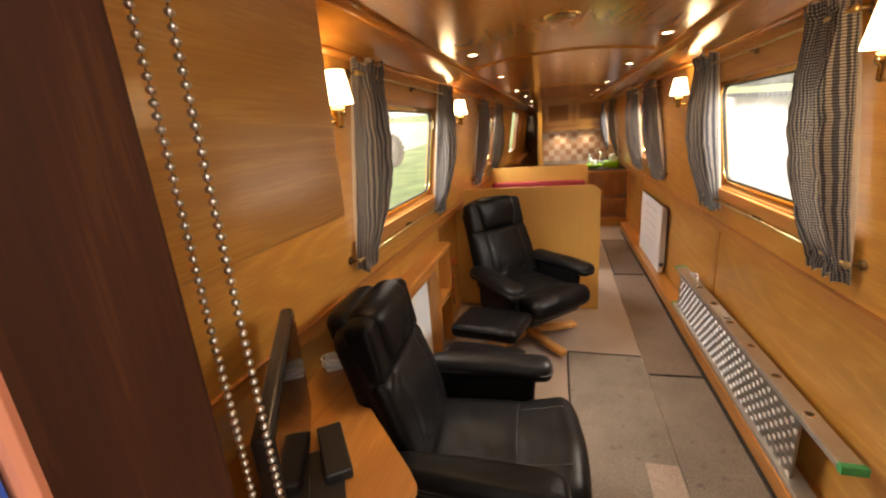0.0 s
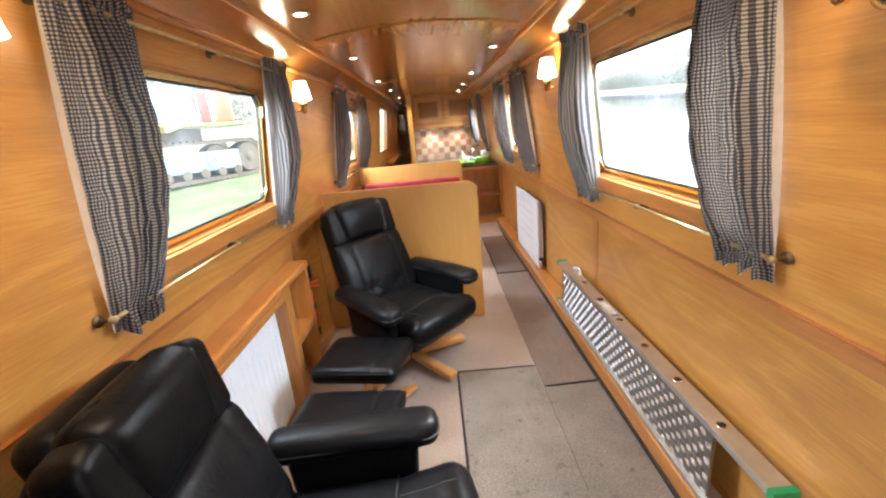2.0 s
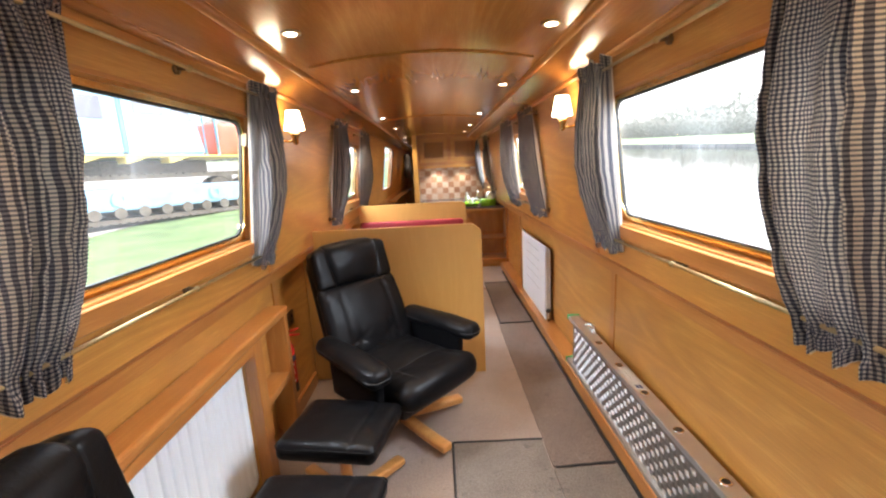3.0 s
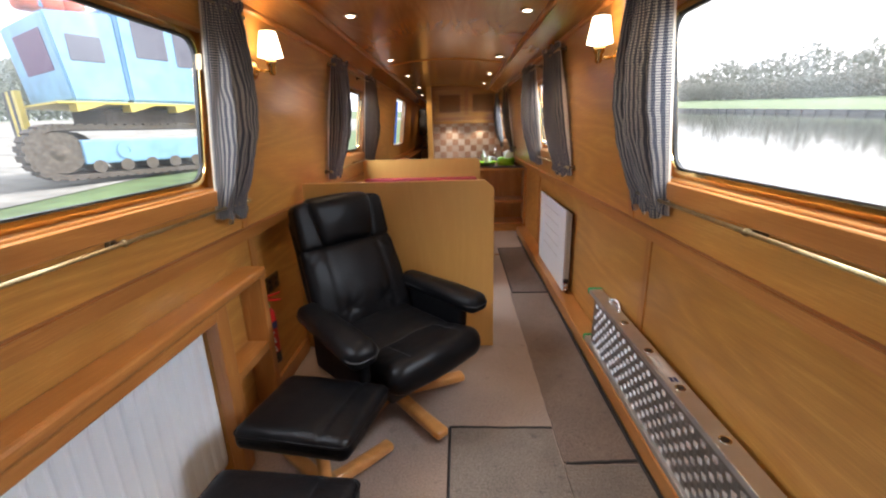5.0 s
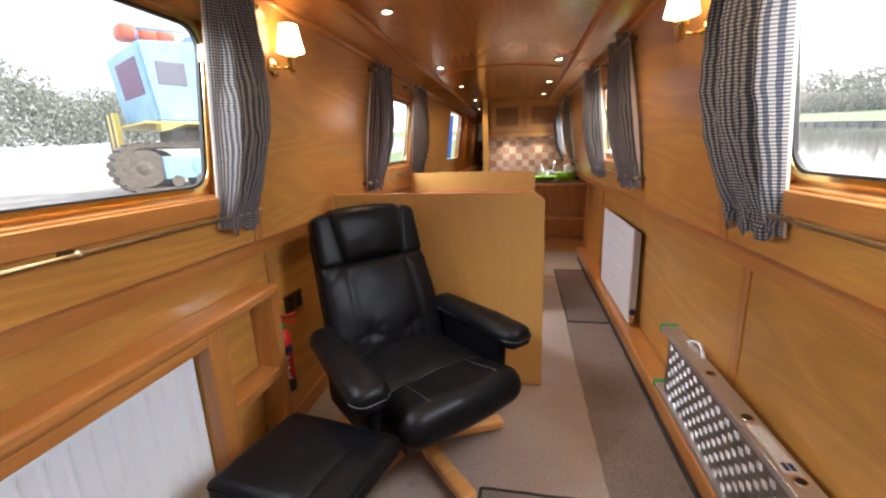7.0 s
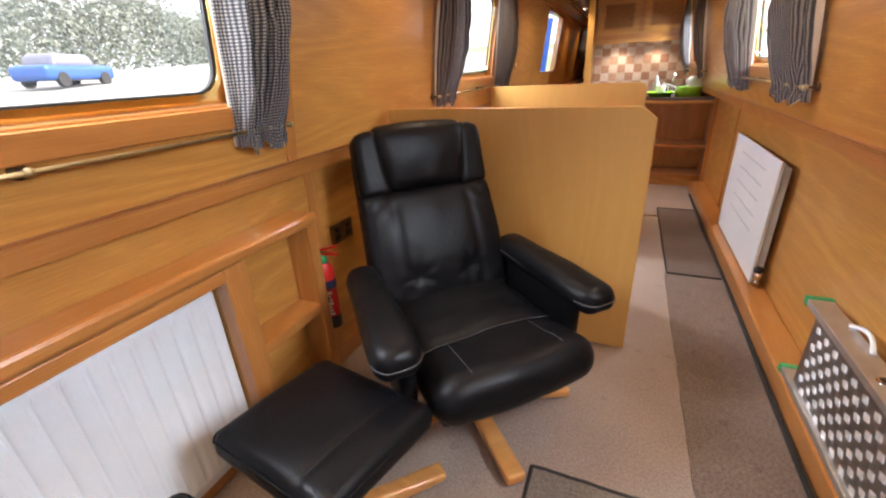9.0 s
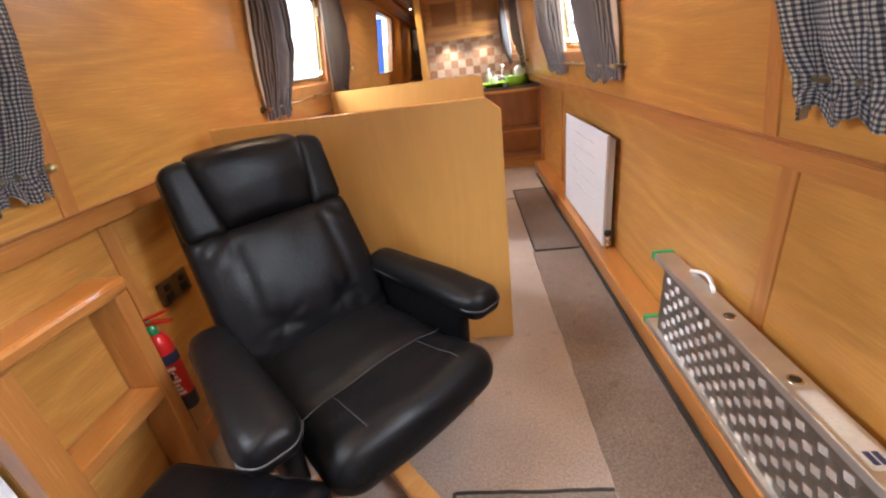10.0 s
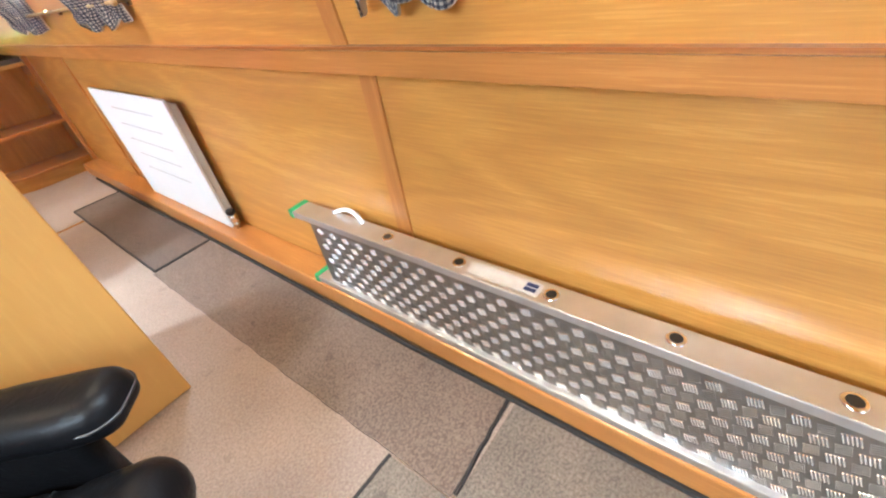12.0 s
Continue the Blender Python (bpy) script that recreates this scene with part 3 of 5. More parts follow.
def make_curtain(side, top, foot, belly, seed, lin):
    """A gathered curtain between two rods: its stretch along the upper and the lower rod, and how far each edge swells between them."""
    rnd = random.Random(seed)
    c = thing("curtain", "navy and cream gingham cotton curtain gathered between two brass rods", "curtain", "gingham curtains")
    nu, nv = 110, 60
    zt, zb = 1.828, 1.036 if side < 0 else 1.048
    ph = [rnd.uniform(0, 6.28) for _ in range(10)]
    folds = rnd.uniform(3.6, 4.6)

    def at(u, v, off=0.0, grow=0.0):
        z = zt + (zb - zt) * v
        k = min(1.0, max(0.0, (v - 0.06) / 0.86))
        full = math.sin(math.pi * k ** 1.15) ** 0.75 if 0 < k < 1 else 0.0
        ya = top[0] + (foot[0] - top[0]) * v - belly[0] * full
        yb = top[1] + (foot[1] - top[1]) * v + belly[1] * full
        drift = 0.5 * math.sin(2.4 * v + ph[2]) + 0.25 * math.sin(6.0 * v + ph[8])
        uu = u + 0.030 * math.sin(2 * math.pi * 1.3 * u + ph[5] + 2.6 * v) * full * math.sin(math.pi * u)
        y = ya + (yb - ya) * uu
        # broad folds that wander, with smaller ones dying out on the way down
        a = 2 * math.pi * folds * (u + 0.10 * math.sin(2 * math.pi * u + ph[6])) + ph[1] + drift
        fold = math.sin(a) + 0.30 * math.sin(2 * a + ph[6] + 1.5 * v) * (1 - 0.6 * v) + 0.40 * math.sin(0.53 * a + ph[3] + 2.0 * v)
        pleat = math.sin(2 * math.pi * 11 * u + ph[4] + 3 * math.sin(7 * u)) + 0.6 * math.sin(2 * math.pi * 7 * u + ph[7])
        near_rod = max(0.0, 1 - abs(v - 0.055) / 0.14) + max(0.0, 1 - abs(v - 0.925) / 0.12)
        depth = 0.046 + 0.040 * full * math.sin(math.pi * (0.08 + 0.84 * u)) ** 0.6
        depth += (0.008 + 0.014 * full) * fold + 0.0065 * near_rod * pleat
        depth += (0.007 * noise.noise(Vector((u * 6, v * 9, seed))) + 0.004 * noise.noise(Vector((u * 15, v * 24, seed + 5)))) * (0.3 + full)
        if v < 0.035 or v > 0.965:
            depth += 0.009 * math.sin(2 * math.pi * 6 * u + ph[3])
        zz = z
        if v > 0.93 or v < 0.05:
            zz += (0.012 * math.sin(17 * u + ph[3]) + 0.007 * math.sin(41 * u + ph[7])) * min(1.0, max((v - 0.93) / 0.05, (0.05 - v) / 0.03))
        depth -= off
        e = max(0.0, min(1.0, u / 0.07, (1 - u) / 0.07))
        depth = 0.018 - off + (max(depth, 0.014) - 0.018 + off) * e ** 0.6
        if grow and lin and u < 0.01:
            y -= 0.014 * (0.3 + full)
            depth = 0.020
        return (side * (xw(z, side) - depth), y, zz)

    for name, off, grow, mat in (("cloth", 0.0, 0.0, check), ("lining", 0.007, 0.004, lining)):
        bm = bmesh.new()
        uv = bm.loops.layers.uv.new("UVMap")
        grid = [[bm.verts.new(at(i / nu, j / nv, off, grow)) for i in range(nu + 1)] for j in range(nv + 1)]
        for j in range(nv):
            for i in range(nu):
                f = bm.faces.new((grid[j][i], grid[j][i + 1], grid[j + 1][i + 1], grid[j + 1][i]))
                for lp, (a, d) in zip(f.loops, ((i, j), (i + 1, j), (i + 1, j + 1), (i, j + 1))):
                    lp[uv].uv = (a / nu * 0.42, d / nv * 0.80)
        part(name, bm, mat, c, smooth=True)
    return c


k = 0
for side, near, far, rod in (
    (-1, ((1.990, 2.262), (2.02, 2.195), (0.0, 0.05)), ((3.13, 3.36), (3.165, 3.355), (0.0, 0.055)), (1.995, 3.36)),
    (1, ((1.975, 2.19), (1.975, 2.155), (0.0, 0.03)), ((2.995, 3.28), (3.055, 3.28), (0.0, 0.07)), (1.955, 3.28)),
    (-1, ((4.56, 4.87), (4.575, 4.85), (0.03, 0.02)), ((5.60, 5.98), (5.77, 6.14), (0.0, 0.05)), (4.56, 6.16)),
    (1, ((4.33, 4.72), (4.29, 4.70), (0.02, 0.0)), ((5.17, 5.64), (5.26, 5.70), (0.0, 0.05)), (4.28, 5.72)),
    (1, ((7.02, 7.26), (7.04, 7.20), (0.0, 0.02)), ((8.28, 8.50), (8.30, 8.46), (0.0, 0.02)), (7.0, 8.46)),
):
    make_rods(side, *rod)
    for top, foot, belly in (near, far):
        k += 1
        make_curtain(side, top, foot, belly, k, top == near[0])


# ---- lamps ----
def make_wall_lamp(side, y):
    z = 1.66
    lamp = thing("wall_lamp", "lit brass wall lamp with a small cream empire shade", "wall lamp", "brass wall lamps")
    xwall = side * xw(z - 0.03, side)
    xs = side * (xw(z, side) - 0.078)
    bm = bmesh.new()
    lathe(bm, [(0.001, -0.004), (0.040, -0.002), (0.040, 0.004), (0.026, 0.014), (0.010, 0.020), (0.001, 0.021)], 20, Matrix.Translation((xwall, y, z - 0.035)) @ pose(0, 0, 0, 0, -90 * side, 0))
    part("backplate", bm, brass, lamp, smooth=True)
    bm = bmesh.new()
    tube(bm, [(xwall, y, z - 0.035), (xwall - side * 0.05, y, z - 0.045), (xs, y, z - 0.04), (xs, y, z - 0.01)], 0.006, 8)
    part("arm", bm, brass, lamp, smooth=True)
    bm = bmesh.new()
    lathe(bm, [(0.008, -0.062), (0.014, -0.055), (0.014, -0.03), (0.022, -0.02), (0.022, 0.0), (0.014, 0.004), (0.014, 0.02)], 14, Matrix.Translation((xs, y, z)))
    part("lamp_holder", bm, brass, lamp, smooth=True)
    bm = bmesh.new()
    lathe(bm, [(0.048, 0.010), (0.051, 0.011), (0.033, 0.106), (0.031, 0.106)], 24, Matrix.Translation((xs, y, z)))
    part("shade", bm, lamp_glow, lamp, "glowing cream fabric shade", smooth=True)
    bulb = bpy.data.lights.new("wall_lamp_bulb", "POINT")
    bulb.energy, bulb.shadow_soft_size, bulb.color = 0.14, 0.02, (1.0, 0.60, 0.26)
    new("wall_lamp_bulb", bulb).location = (xs, y, z + 0.135)


for side, y in ((-1, 3.52), (1, 3.48), (-1, 1.785), (1, 1.77)):
    make_wall_lamp(side, y)

# the last two, in the corridor, are unseen lamps added to brighten it
SPOTS = [(-0.450, 1.75), (0.48, 1.75), (-0.452, 2.935), (0.49, 2.945), (-0.447, 4.075), (0.488, 4.072), (-0.465, 5.55), (0.485, 5.53), (-0.45, 6.70), (0.485, 6.70), (-0.45, 8.1), (0.485, 7.75), (-0.52, 9.4), (-0.52, 10.8)]
for x, y in SPOTS:
    d = thing("downlight", "small lit brass-rimmed downlight in the ceiling", "downlight", "ceiling downlights")
    z = arch(x)
    bm = bmesh.new()
    lathe(bm, [(0.022, 0.002), (0.036, 0.002), (0.038, -0.004), (0.030, -0.008), (0.022, -0.005)], 20, Matrix.Translation((x, y, z)))
    part("rim", bm, brass_dull, d, smooth=True)
    bm = bmesh.new()
    lathe(bm, [(0.0215, -0.0035), (0.0215, -0.0065), (0.010, -0.0080)], 16, Matrix.Translation((x, y, z)))
    part("lens", bm, spot_glow, d, "glowing lens", smooth=True)
    sp = bpy.data.lights.new("downlight_beam", "SPOT")
    sp.energy, sp.spot_size, sp.spot_blend, sp.shadow_soft_size, sp.color = 6.0, radians(110), 0.9, 0.03, (1.0, 0.77, 0.50)
    so = new("downlight_beam", sp)
    so.matrix_world = look((x, y, z - 0.03), (x, y, 0))

vent = thing("ceiling_vent", "round brass mushroom ventilator in the ceiling", "vent")
bm = bmesh.new()
lathe(bm, [(0.075, 0.0), (0.08, -0.006), (0.06, -0.012), (0.058, -0.006)], 24, Matrix.Translation((0.0, 2.50, 1.985)))
part("rim", bm, brass, vent, smooth=True)
bm = bmesh.new()
lathe(bm, [(0.055, 0.0), (0.055, -0.014), (0.03, -0.020), (0.004, -0.021)], 24, Matrix.Translation((0.0, 2.50, 1.985)))
part("cap", bm, brass_dull, vent, smooth=True)


# ---- recliners and footstool ----
def leg_mesh(name, parent, ang, r0, r1, w0, w1, z0, z1):
    bm = bmesh.new()

    def bend(x, y, z):
        t = (x + (r1 - r0) / 2) / (r1 - r0)
        zz = z * (1.15 - 0.35 * t) + 0.022 * (1 - t) ** 2
        return (x, y * (w0 * (1 - t) + w1 * t) / w1, zz)

    rbox(bm, (r1 - r0, w1, z1 - z0), 0.014, bend, 4, 2, Matrix.Rotation(radians(ang), 4, "Z") @ Matrix.Translation(((r0 + r1) / 2, 0, (z0 + z1) / 2)))
    return part(name, bm, beech, parent, smooth=True)


def wrinkle(p, s, f):
    return s * noise.noise(Vector(p) * f)


def make_recliner(m, label, lean=16.5, hinge=0.155, tall=1.0, wide=1.0):
    c = thing("recliner_chair", label, "armchair", "swivel recliners", at=m)
    for a in (-22, -94, -166, 50, 122):
        leg_mesh("leg", c, a, 0.03, 0.40, 0.055, 0.066, 0.028, 0.078)
    bm = bmesh.new()
    lathe(bm, [(0.05, 0.055), (0.055, 0.10), (0.03, 0.105), (0.03, 0.27), (0.05, 0.275), (0.05, 0.29)], 18)
    part("column", bm, black_plastic, c, "black steel swivel column", smooth=True)
    # seat: rolled front edge
    bm = bmesh.new()

    def seat(x, y, z):
        front = max(0.0, (-y - 0.10) / 0.22)
        zz = z + 0.030 * front - 0.030 * max(0, front - 0.55) ** 2 * 3
        if z > 0:
            zz += 0.018 * math.cos(x * 5.2) - 0.012 + wrinkle((x, y, 0), 0.006, 7) + wrinkle((x * 0.6, y * 1.6, 4), 0.004, 16) - 0.006 * math.exp(-((y + 0.05 + 0.5 * x * x) / 0.022) ** 2)
        wide = 1 + 0.05 * front
        return (x * wide, y - 0.02 * math.cos(x * 6), zz)

    rbox(bm, (0.525, 0.60, 0.150), 0.070, seat, 26, 6, Matrix.Translation((0, -0.095, 0.385)))
    seat_ob = part("seat", bm, leather, c, smooth=True)
    for line in ([(x, -0.05 - 0.5 * x * x) for x in np.linspace(-0.235, 0.235, 25)], [(-0.145, y) for y in np.linspace(-0.07, -0.24, 9)], [(0.145, y) for y in np.linspace(-0.07, -0.24, 9)]):
        bm = bmesh.new()
        pts = [seat(x, y, 0.075) for x, y in line]
        tube(bm, [(x, y - 0.095, z + 0.3855) for x, y, z in pts], 0.0016, 6)
        part("seam", bm, seam_lit_piping, seat_ob, smooth=True)
    bm = bmesh.new()
    rbox(bm, (0.46, 0.50, 0.05), 0.02, None, 3, 2, Matrix.Translation((0, -0.06, 0.292)))
    part("seat_pan", bm, black_plastic, c)
    # back: shell, body cushion, side wings and head pillow
    tilt = Matrix.Translation((0, hinge, 0.40)) @ Matrix.Rotation(radians(-lean), 4, "X") @ Matrix.Diagonal((wide, 1, tall, 1))

    def shell(x, y, z):
        t = min(1.0, max(0.0, (z + 0.33) / 0.66))
        p = y + 0.04 * t * t - 0.02 * (x / 0.27) ** 2
        if y > 0:
            p += 0.030 * max(0.0, math.cos(x * 5.4)) * math.sin(math.pi * (0.1 + 0.85 * t)) ** 0.6 + wrinkle((x, 5, z), 0.004, 7)
        return (x * (1.02 - 0.10 * t), p, z - 0.045 * max(0.0, t - 0.7) / 0.3 * (abs(x) / 0.27) ** 3)

    bm = bmesh.new()
    rbox(bm, (0.545, 0.112, 0.655), 0.055, shell, 18, 6, tilt @ Matrix.Translation((0, 0.056, 0.33)))
    back = part("backrest", bm, leather, c, smooth=True)

    def cushion(x, y, z):
        t = min(1.0, max(0.0, (z + 0.225) / 0.45))
        p = y + 0.028 * t * t
        if y < 0:
            p -= 0.026 * math.cos(x * 5.0) * math.sin(math.pi * t) ** 0.7 - 0.008
            for bx in (-0.105, 0.105):
                dx, dz = x - bx, z + 0.10
                near = math.hypot(dx, dz)
                p += 0.011 * math.exp(-((near / 0.034) ** 2))
                p += 0.0020 * math.sin(7 * math.atan2(dz, dx) + bx * 20) * math.exp(-((near - 0.045) / 0.032) ** 2)
            p += 0.005 * math.exp(-((abs(x) - 0.155) / 0.016) ** 2) + wrinkle((x, 3, z), 0.003, 9)
            p += 0.0035 * math.sin(95 * (abs(x) * 0.8 + z)) * max(0.0, t - 0.72) / 0.28 * min(1.0, max(0.0, abs(x) - 0.10) / 0.08)
            p += 0.0030 * math.sin(80 * (z - 0.5 * abs(x))) * max(0.0, 0.35 - t) / 0.35 * min(1.0, max(0.0, abs(x) - 0.05) / 0.1)
        return (x * (1.03 - 0.085 * t), p, z)

    bm = bmesh.new()
    rbox(bm, (0.55, 0.085, 0.46), 0.036, cushion, 40, 4, tilt @ Matrix.Translation((0, -0.004, 0.222)))
    cush = part("back_cushion", bm, leather, back, smooth=True)

    def pillow(x, y, z):
        sag = 0.020 * max(0.0, -z / 0.12) ** 1.5
        roll = 0.030 * max(0.0, (z - 0.05) / 0.075) ** 2
        return (x * (1.0 + 0.9 * z), y + 0.028 + (sag + roll - 0.016 * math.cos(x * 8) if y < 0 else 0) + wrinkle((x, 7, z), 0.004, 11), z + 0.012 * math.cos(x * 8))

    bm = bmesh.new()
    rbox(bm, (0.335, 0.115, 0.250), 0.040, pillow, 18, 6, tilt @ Matrix.Translation((0, 0.004, 0.556)))
    part("head_pillow", bm, leather, back, smooth=True)
    # the pillow's flap, turned over the top and hanging down behind
    bm = bmesh.new()
    rbox(bm, (0.33, 0.105, 0.165), 0.046, lambda x, y, z: (x * (1.0 + 0.5 * z), y + 0.030 * math.cos(x * 5.4) + wrinkle((x, 9, z), 0.004, 9), z + 0.008 * math.cos(x * 8)), 14, 6, tilt @ Matrix.Translation((0, 0.105, 0.598)))
    part("pillow_flap", bm, leather, back, smooth=True)
    for s in (-1, 1):

        def wing(x, y, z):
            inner = s * (0.145 + 0.12 * z)
            outer = s * (0.256 - 0.02 * (z + 0.12))
            k = x / 0.11 + 0.5 if s > 0 else 0.5 - x / 0.11
            return (inner + (outer - inner) * k, y + 0.034, z - 0.030 * max(0.0, (z + 0.02) / 0.14) * max(0.0, k - 0.2) ** 2)

        bm = bmesh.new()
        rbox(bm, (0.11, 0.098, 0.240), 0.030, wing, 6, 5, tilt @ Matrix.Translation((0, 0.0, 0.550)))
        part("wing", bm, leather, back, smooth=True)

        def arm(x, y, z):
            t = min(1.0, max(0.0, (y + 0.28) / 0.56))
            w = (0.78 + 0.32 * (1 - t) ** 0.8) * (1 - 0.42 * max(0.0, 0.17 - t) ** 2 / 0.0289)
            return (x * w + s * 0.03 * (1 - t) - s * 0.015, y, z - 0.050 * max(0, 0.45 - t) ** 1.5 + 0.012 * t + (0.010 * math.cos(x * 24) if z > 0 else 0) + wrinkle((x * 0.5, y, s), 0.005, 9))

        bm = bmesh.new()
        rbox(bm, (0.140, 0.535, 0.080), 0.036, arm, 12, 4, Matrix.Translation((s * 0.318, -0.050, 0.545)))
        armrest = part("armrest", bm, leather, c, smooth=True)
        bm = bmesh.new()
        loop = []
        for cx, cy, a0 in ((0.034, 0.231, 0), (-0.034, 0.231, 90), (-0.034, -0.231, 180), (0.034, -0.231, 270)):
            for q in range(5):
                t = radians(a0 + 22.5 * q)
                px, py, pz = arm(cx + 0.037 * math.cos(t), cy + 0.037 * math.sin(t), 0.0)
                loop.append((px + s * 0.318, py - 0.050, pz + 0.548))
        tube(bm, loop, 0.0032, 6, closed=True)
        # greyer than the leather: the light the piping catches is in its colour
        part("piping", bm, seam_lit_piping, armrest, smooth=True)
        bm = bmesh.new()
        rbox(bm, (0.055, 0.40, 0.26), 0.025, lambda x, y, z: (x, y * (1 + 0.35 * z), z), 4, 3, Matrix.Translation((s * 0.292, -0.04, 0.425)))
        part("side_panel", bm, leather, c, smooth=True)
    return c


make_recliner(pose(-0.24, 3.46, 0, 0, 0, 47), "black leather swivel recliner on a beech star base beside the partition")
make_recliner(pose(-0.320, 1.840, 0, 0, 0, 95), "black leather swivel recliner in front of the corner desk", 10.5, 0.172, 0.94, 0.91)

stool = thing("footstool", "black leather footstool on a beech star base beside the recliner", "footstool", "recliner footstools", at=pose(-0.408, 2.885, 0, 0, 0, -9))
bm = bmesh.new()


def pad(x, y, z):
    return (x * (1 + 0.04 * y / 0.2), y, z + (0.020 * math.cos(x * 5.5) * math.cos(y * 6) - 0.012 - 0.008 * math.exp(-((x - 0.10) / 0.008) ** 2) + wrinkle((x, y, 2), 0.005, 8) if z > 0 else 0))


rbox(bm, (0.420, 0.385, 0.088), 0.034, pad, 24, 5, Matrix.Translation((0, 0, 0.392)) @ Matrix.Rotation(radians(-5), 4, "X"))
pad_seat = part("seat", bm, leather, stool, smooth=True)
bm = bmesh.new()
tilt_pad = Matrix.Translation((0, 0, 0.3925)) @ Matrix.Rotation(radians(-5), 4, "X")
tube(bm, [tuple(tilt_pad @ Vector(pad(0.10, y, 0.044))) for y in np.linspace(-0.15, 0.15, 15)], 0.0016, 6)
part("seam", bm, seam_lit_piping, pad_seat, smooth=True)
bm = bmesh.new()
edge = []
for cx, cy, a0 in ((0.180, 0.162, 0), (-0.180, 0.162, 90), (-0.180, -0.162, 180), (0.180, -0.162, 270)):
    for q in range(6):
        t = radians(a0 + 18 * q)
        edge.append(tuple(tilt_pad @ Vector(pad(cx + 0.029 * math.cos(t), cy + 0.029 * math.sin(t), 0.024))))
tube(bm, edge, 0.0034, 6, closed=True)
part("piping", bm, leather, pad_seat, smooth=True)
for a in (58, 148, 238, 328):
    leg_mesh("leg", stool, a, 0.02, 0.32, 0.05, 0.058, 0.02, 0.065)
bm = bmesh.new()
lathe(bm, [(0.04, 0.05), (0.04, 0.09), (0.025, 0.095), (0.025, 0.33), (0.08, 0.335)], 16)
part("column", bm, beech, stool, smooth=True)
copy_thing(stool, pose(-0.405, 2.415, 0, 0, 0, -4))

# ---- aluminium gangplank standing on edge against the right-hand wall ----
plank = thing("boarding_ramp", "aluminium tread-plate boarding ramp standing on edge against the panelling", "ramp")
PY0, PY1 = 1.925, 3.955


def flange(name, z0, z1, x0, x1):
    bm = bmesh.new()
    box(bm, x0, x1, PY0, PY1, z0, z1, bevel=0.003)
    f = part(name, bm, alu, plank, "plain aluminium side rail")
    for y0, y1 in ((PY0 - 0.004, PY0 + 0.02), (PY1 - 0.02, PY1 + 0.004)):
        bm = bmesh.new()
        box(bm, x0 - 0.002, x1 + 0.002, y0, y1, z0 - 0.003, z1 + 0.003, bevel=0.002)
        part("end_cap", bm, green_plastic, f, "green plastic end cap")
    return f


top_rail = flange("top_rail", 0.403, 0.428, 0.876, 0.950)
low_rail = flange("bottom_rail", 0.102, 0.127, 0.868, 0.942)
for y in (3.500, 3.236, 2.974, 2.712, 2.450, 2.190):
    bm = bmesh.new()
    lathe(bm, [(0.010, 0.001), (0.0125, 0.004), (0.017, 0.004), (0.020, 0.001), (0.020, -0.001)], 18, Matrix.Translation((0.914, y, 0.4275)))
    part("grommet", bm, chrome, top_rail, "rolled hole rim", smooth=True)
    # solid black disc painted in for the dark inside of the hole
    bm = bmesh.new()
    lathe(bm, [(0.0005, 0.0), (0.0125, 0.0), (0.0125, 0.0035), (0.0005, 0.0035)], 16, Matrix.Translation((0.914, y, 0.4285)))
    part("hole", bm, black_plastic, top_rail)
bm = bmesh.new()
tube(bm, [(0.938 + 0.012 * math.sin(math.pi * t), 3.78 - 0.15 * t, 0.427 + 0.022 * math.sin(math.pi * t)) for t in np.linspace(0, 1, 13)], 0.007, 8)
part("handle", bm, white_enamel, plank, "white rope carrying handle", smooth=True)
bm = bmesh.new()
box(bm, 0.891, 0.936, 3.000, 3.200, 0.4282, 0.4288)
sticker = part("label", bm, silver_label, top_rail, "silver maker's label with worn print")
for i in range(9):
    bm = bmesh.new()
    box(bm, 0.906, 0.920, 3.090 + i * 0.011, 3.097 + i * 0.011, 0.4292, 0.4297)
    part("print_bar", bm, rad_shadow, sticker)
for x in (0.900, 0.916):
    bm = bmesh.new()
    box(bm, x, x + 0.012, 3.010, 3.040, 0.4292, 0.4298)
    part("print_bar", bm, navy_print, sticker)
bm = bmesh.new()
box(bm, 0.886, 0.896, 2.185, 3.865, 0.127, 0.403)
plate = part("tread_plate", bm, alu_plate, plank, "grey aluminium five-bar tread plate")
cell = 0.0330
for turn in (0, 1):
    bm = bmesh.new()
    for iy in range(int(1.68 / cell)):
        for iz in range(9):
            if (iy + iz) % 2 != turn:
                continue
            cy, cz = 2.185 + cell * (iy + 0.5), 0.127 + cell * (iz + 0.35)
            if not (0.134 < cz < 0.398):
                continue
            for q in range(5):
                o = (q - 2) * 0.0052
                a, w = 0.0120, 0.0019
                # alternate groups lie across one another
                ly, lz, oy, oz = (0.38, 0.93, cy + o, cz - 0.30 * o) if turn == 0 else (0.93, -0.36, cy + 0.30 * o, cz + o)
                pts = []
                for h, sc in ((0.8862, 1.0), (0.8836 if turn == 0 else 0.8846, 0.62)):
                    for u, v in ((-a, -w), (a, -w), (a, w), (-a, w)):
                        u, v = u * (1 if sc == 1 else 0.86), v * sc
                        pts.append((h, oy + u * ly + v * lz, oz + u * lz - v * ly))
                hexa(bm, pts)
    # crossing groups take the duller tone: the weaker glint is in the colour
    studs = part("tread_pattern", bm, alu_plate if turn else alu_bar, plate, "crossing raised bars, coloured dull because they catch less light" if turn else "five-bar raised pattern, coloured bright for the light it catches")
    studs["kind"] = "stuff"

# ---- partition and dinette ----


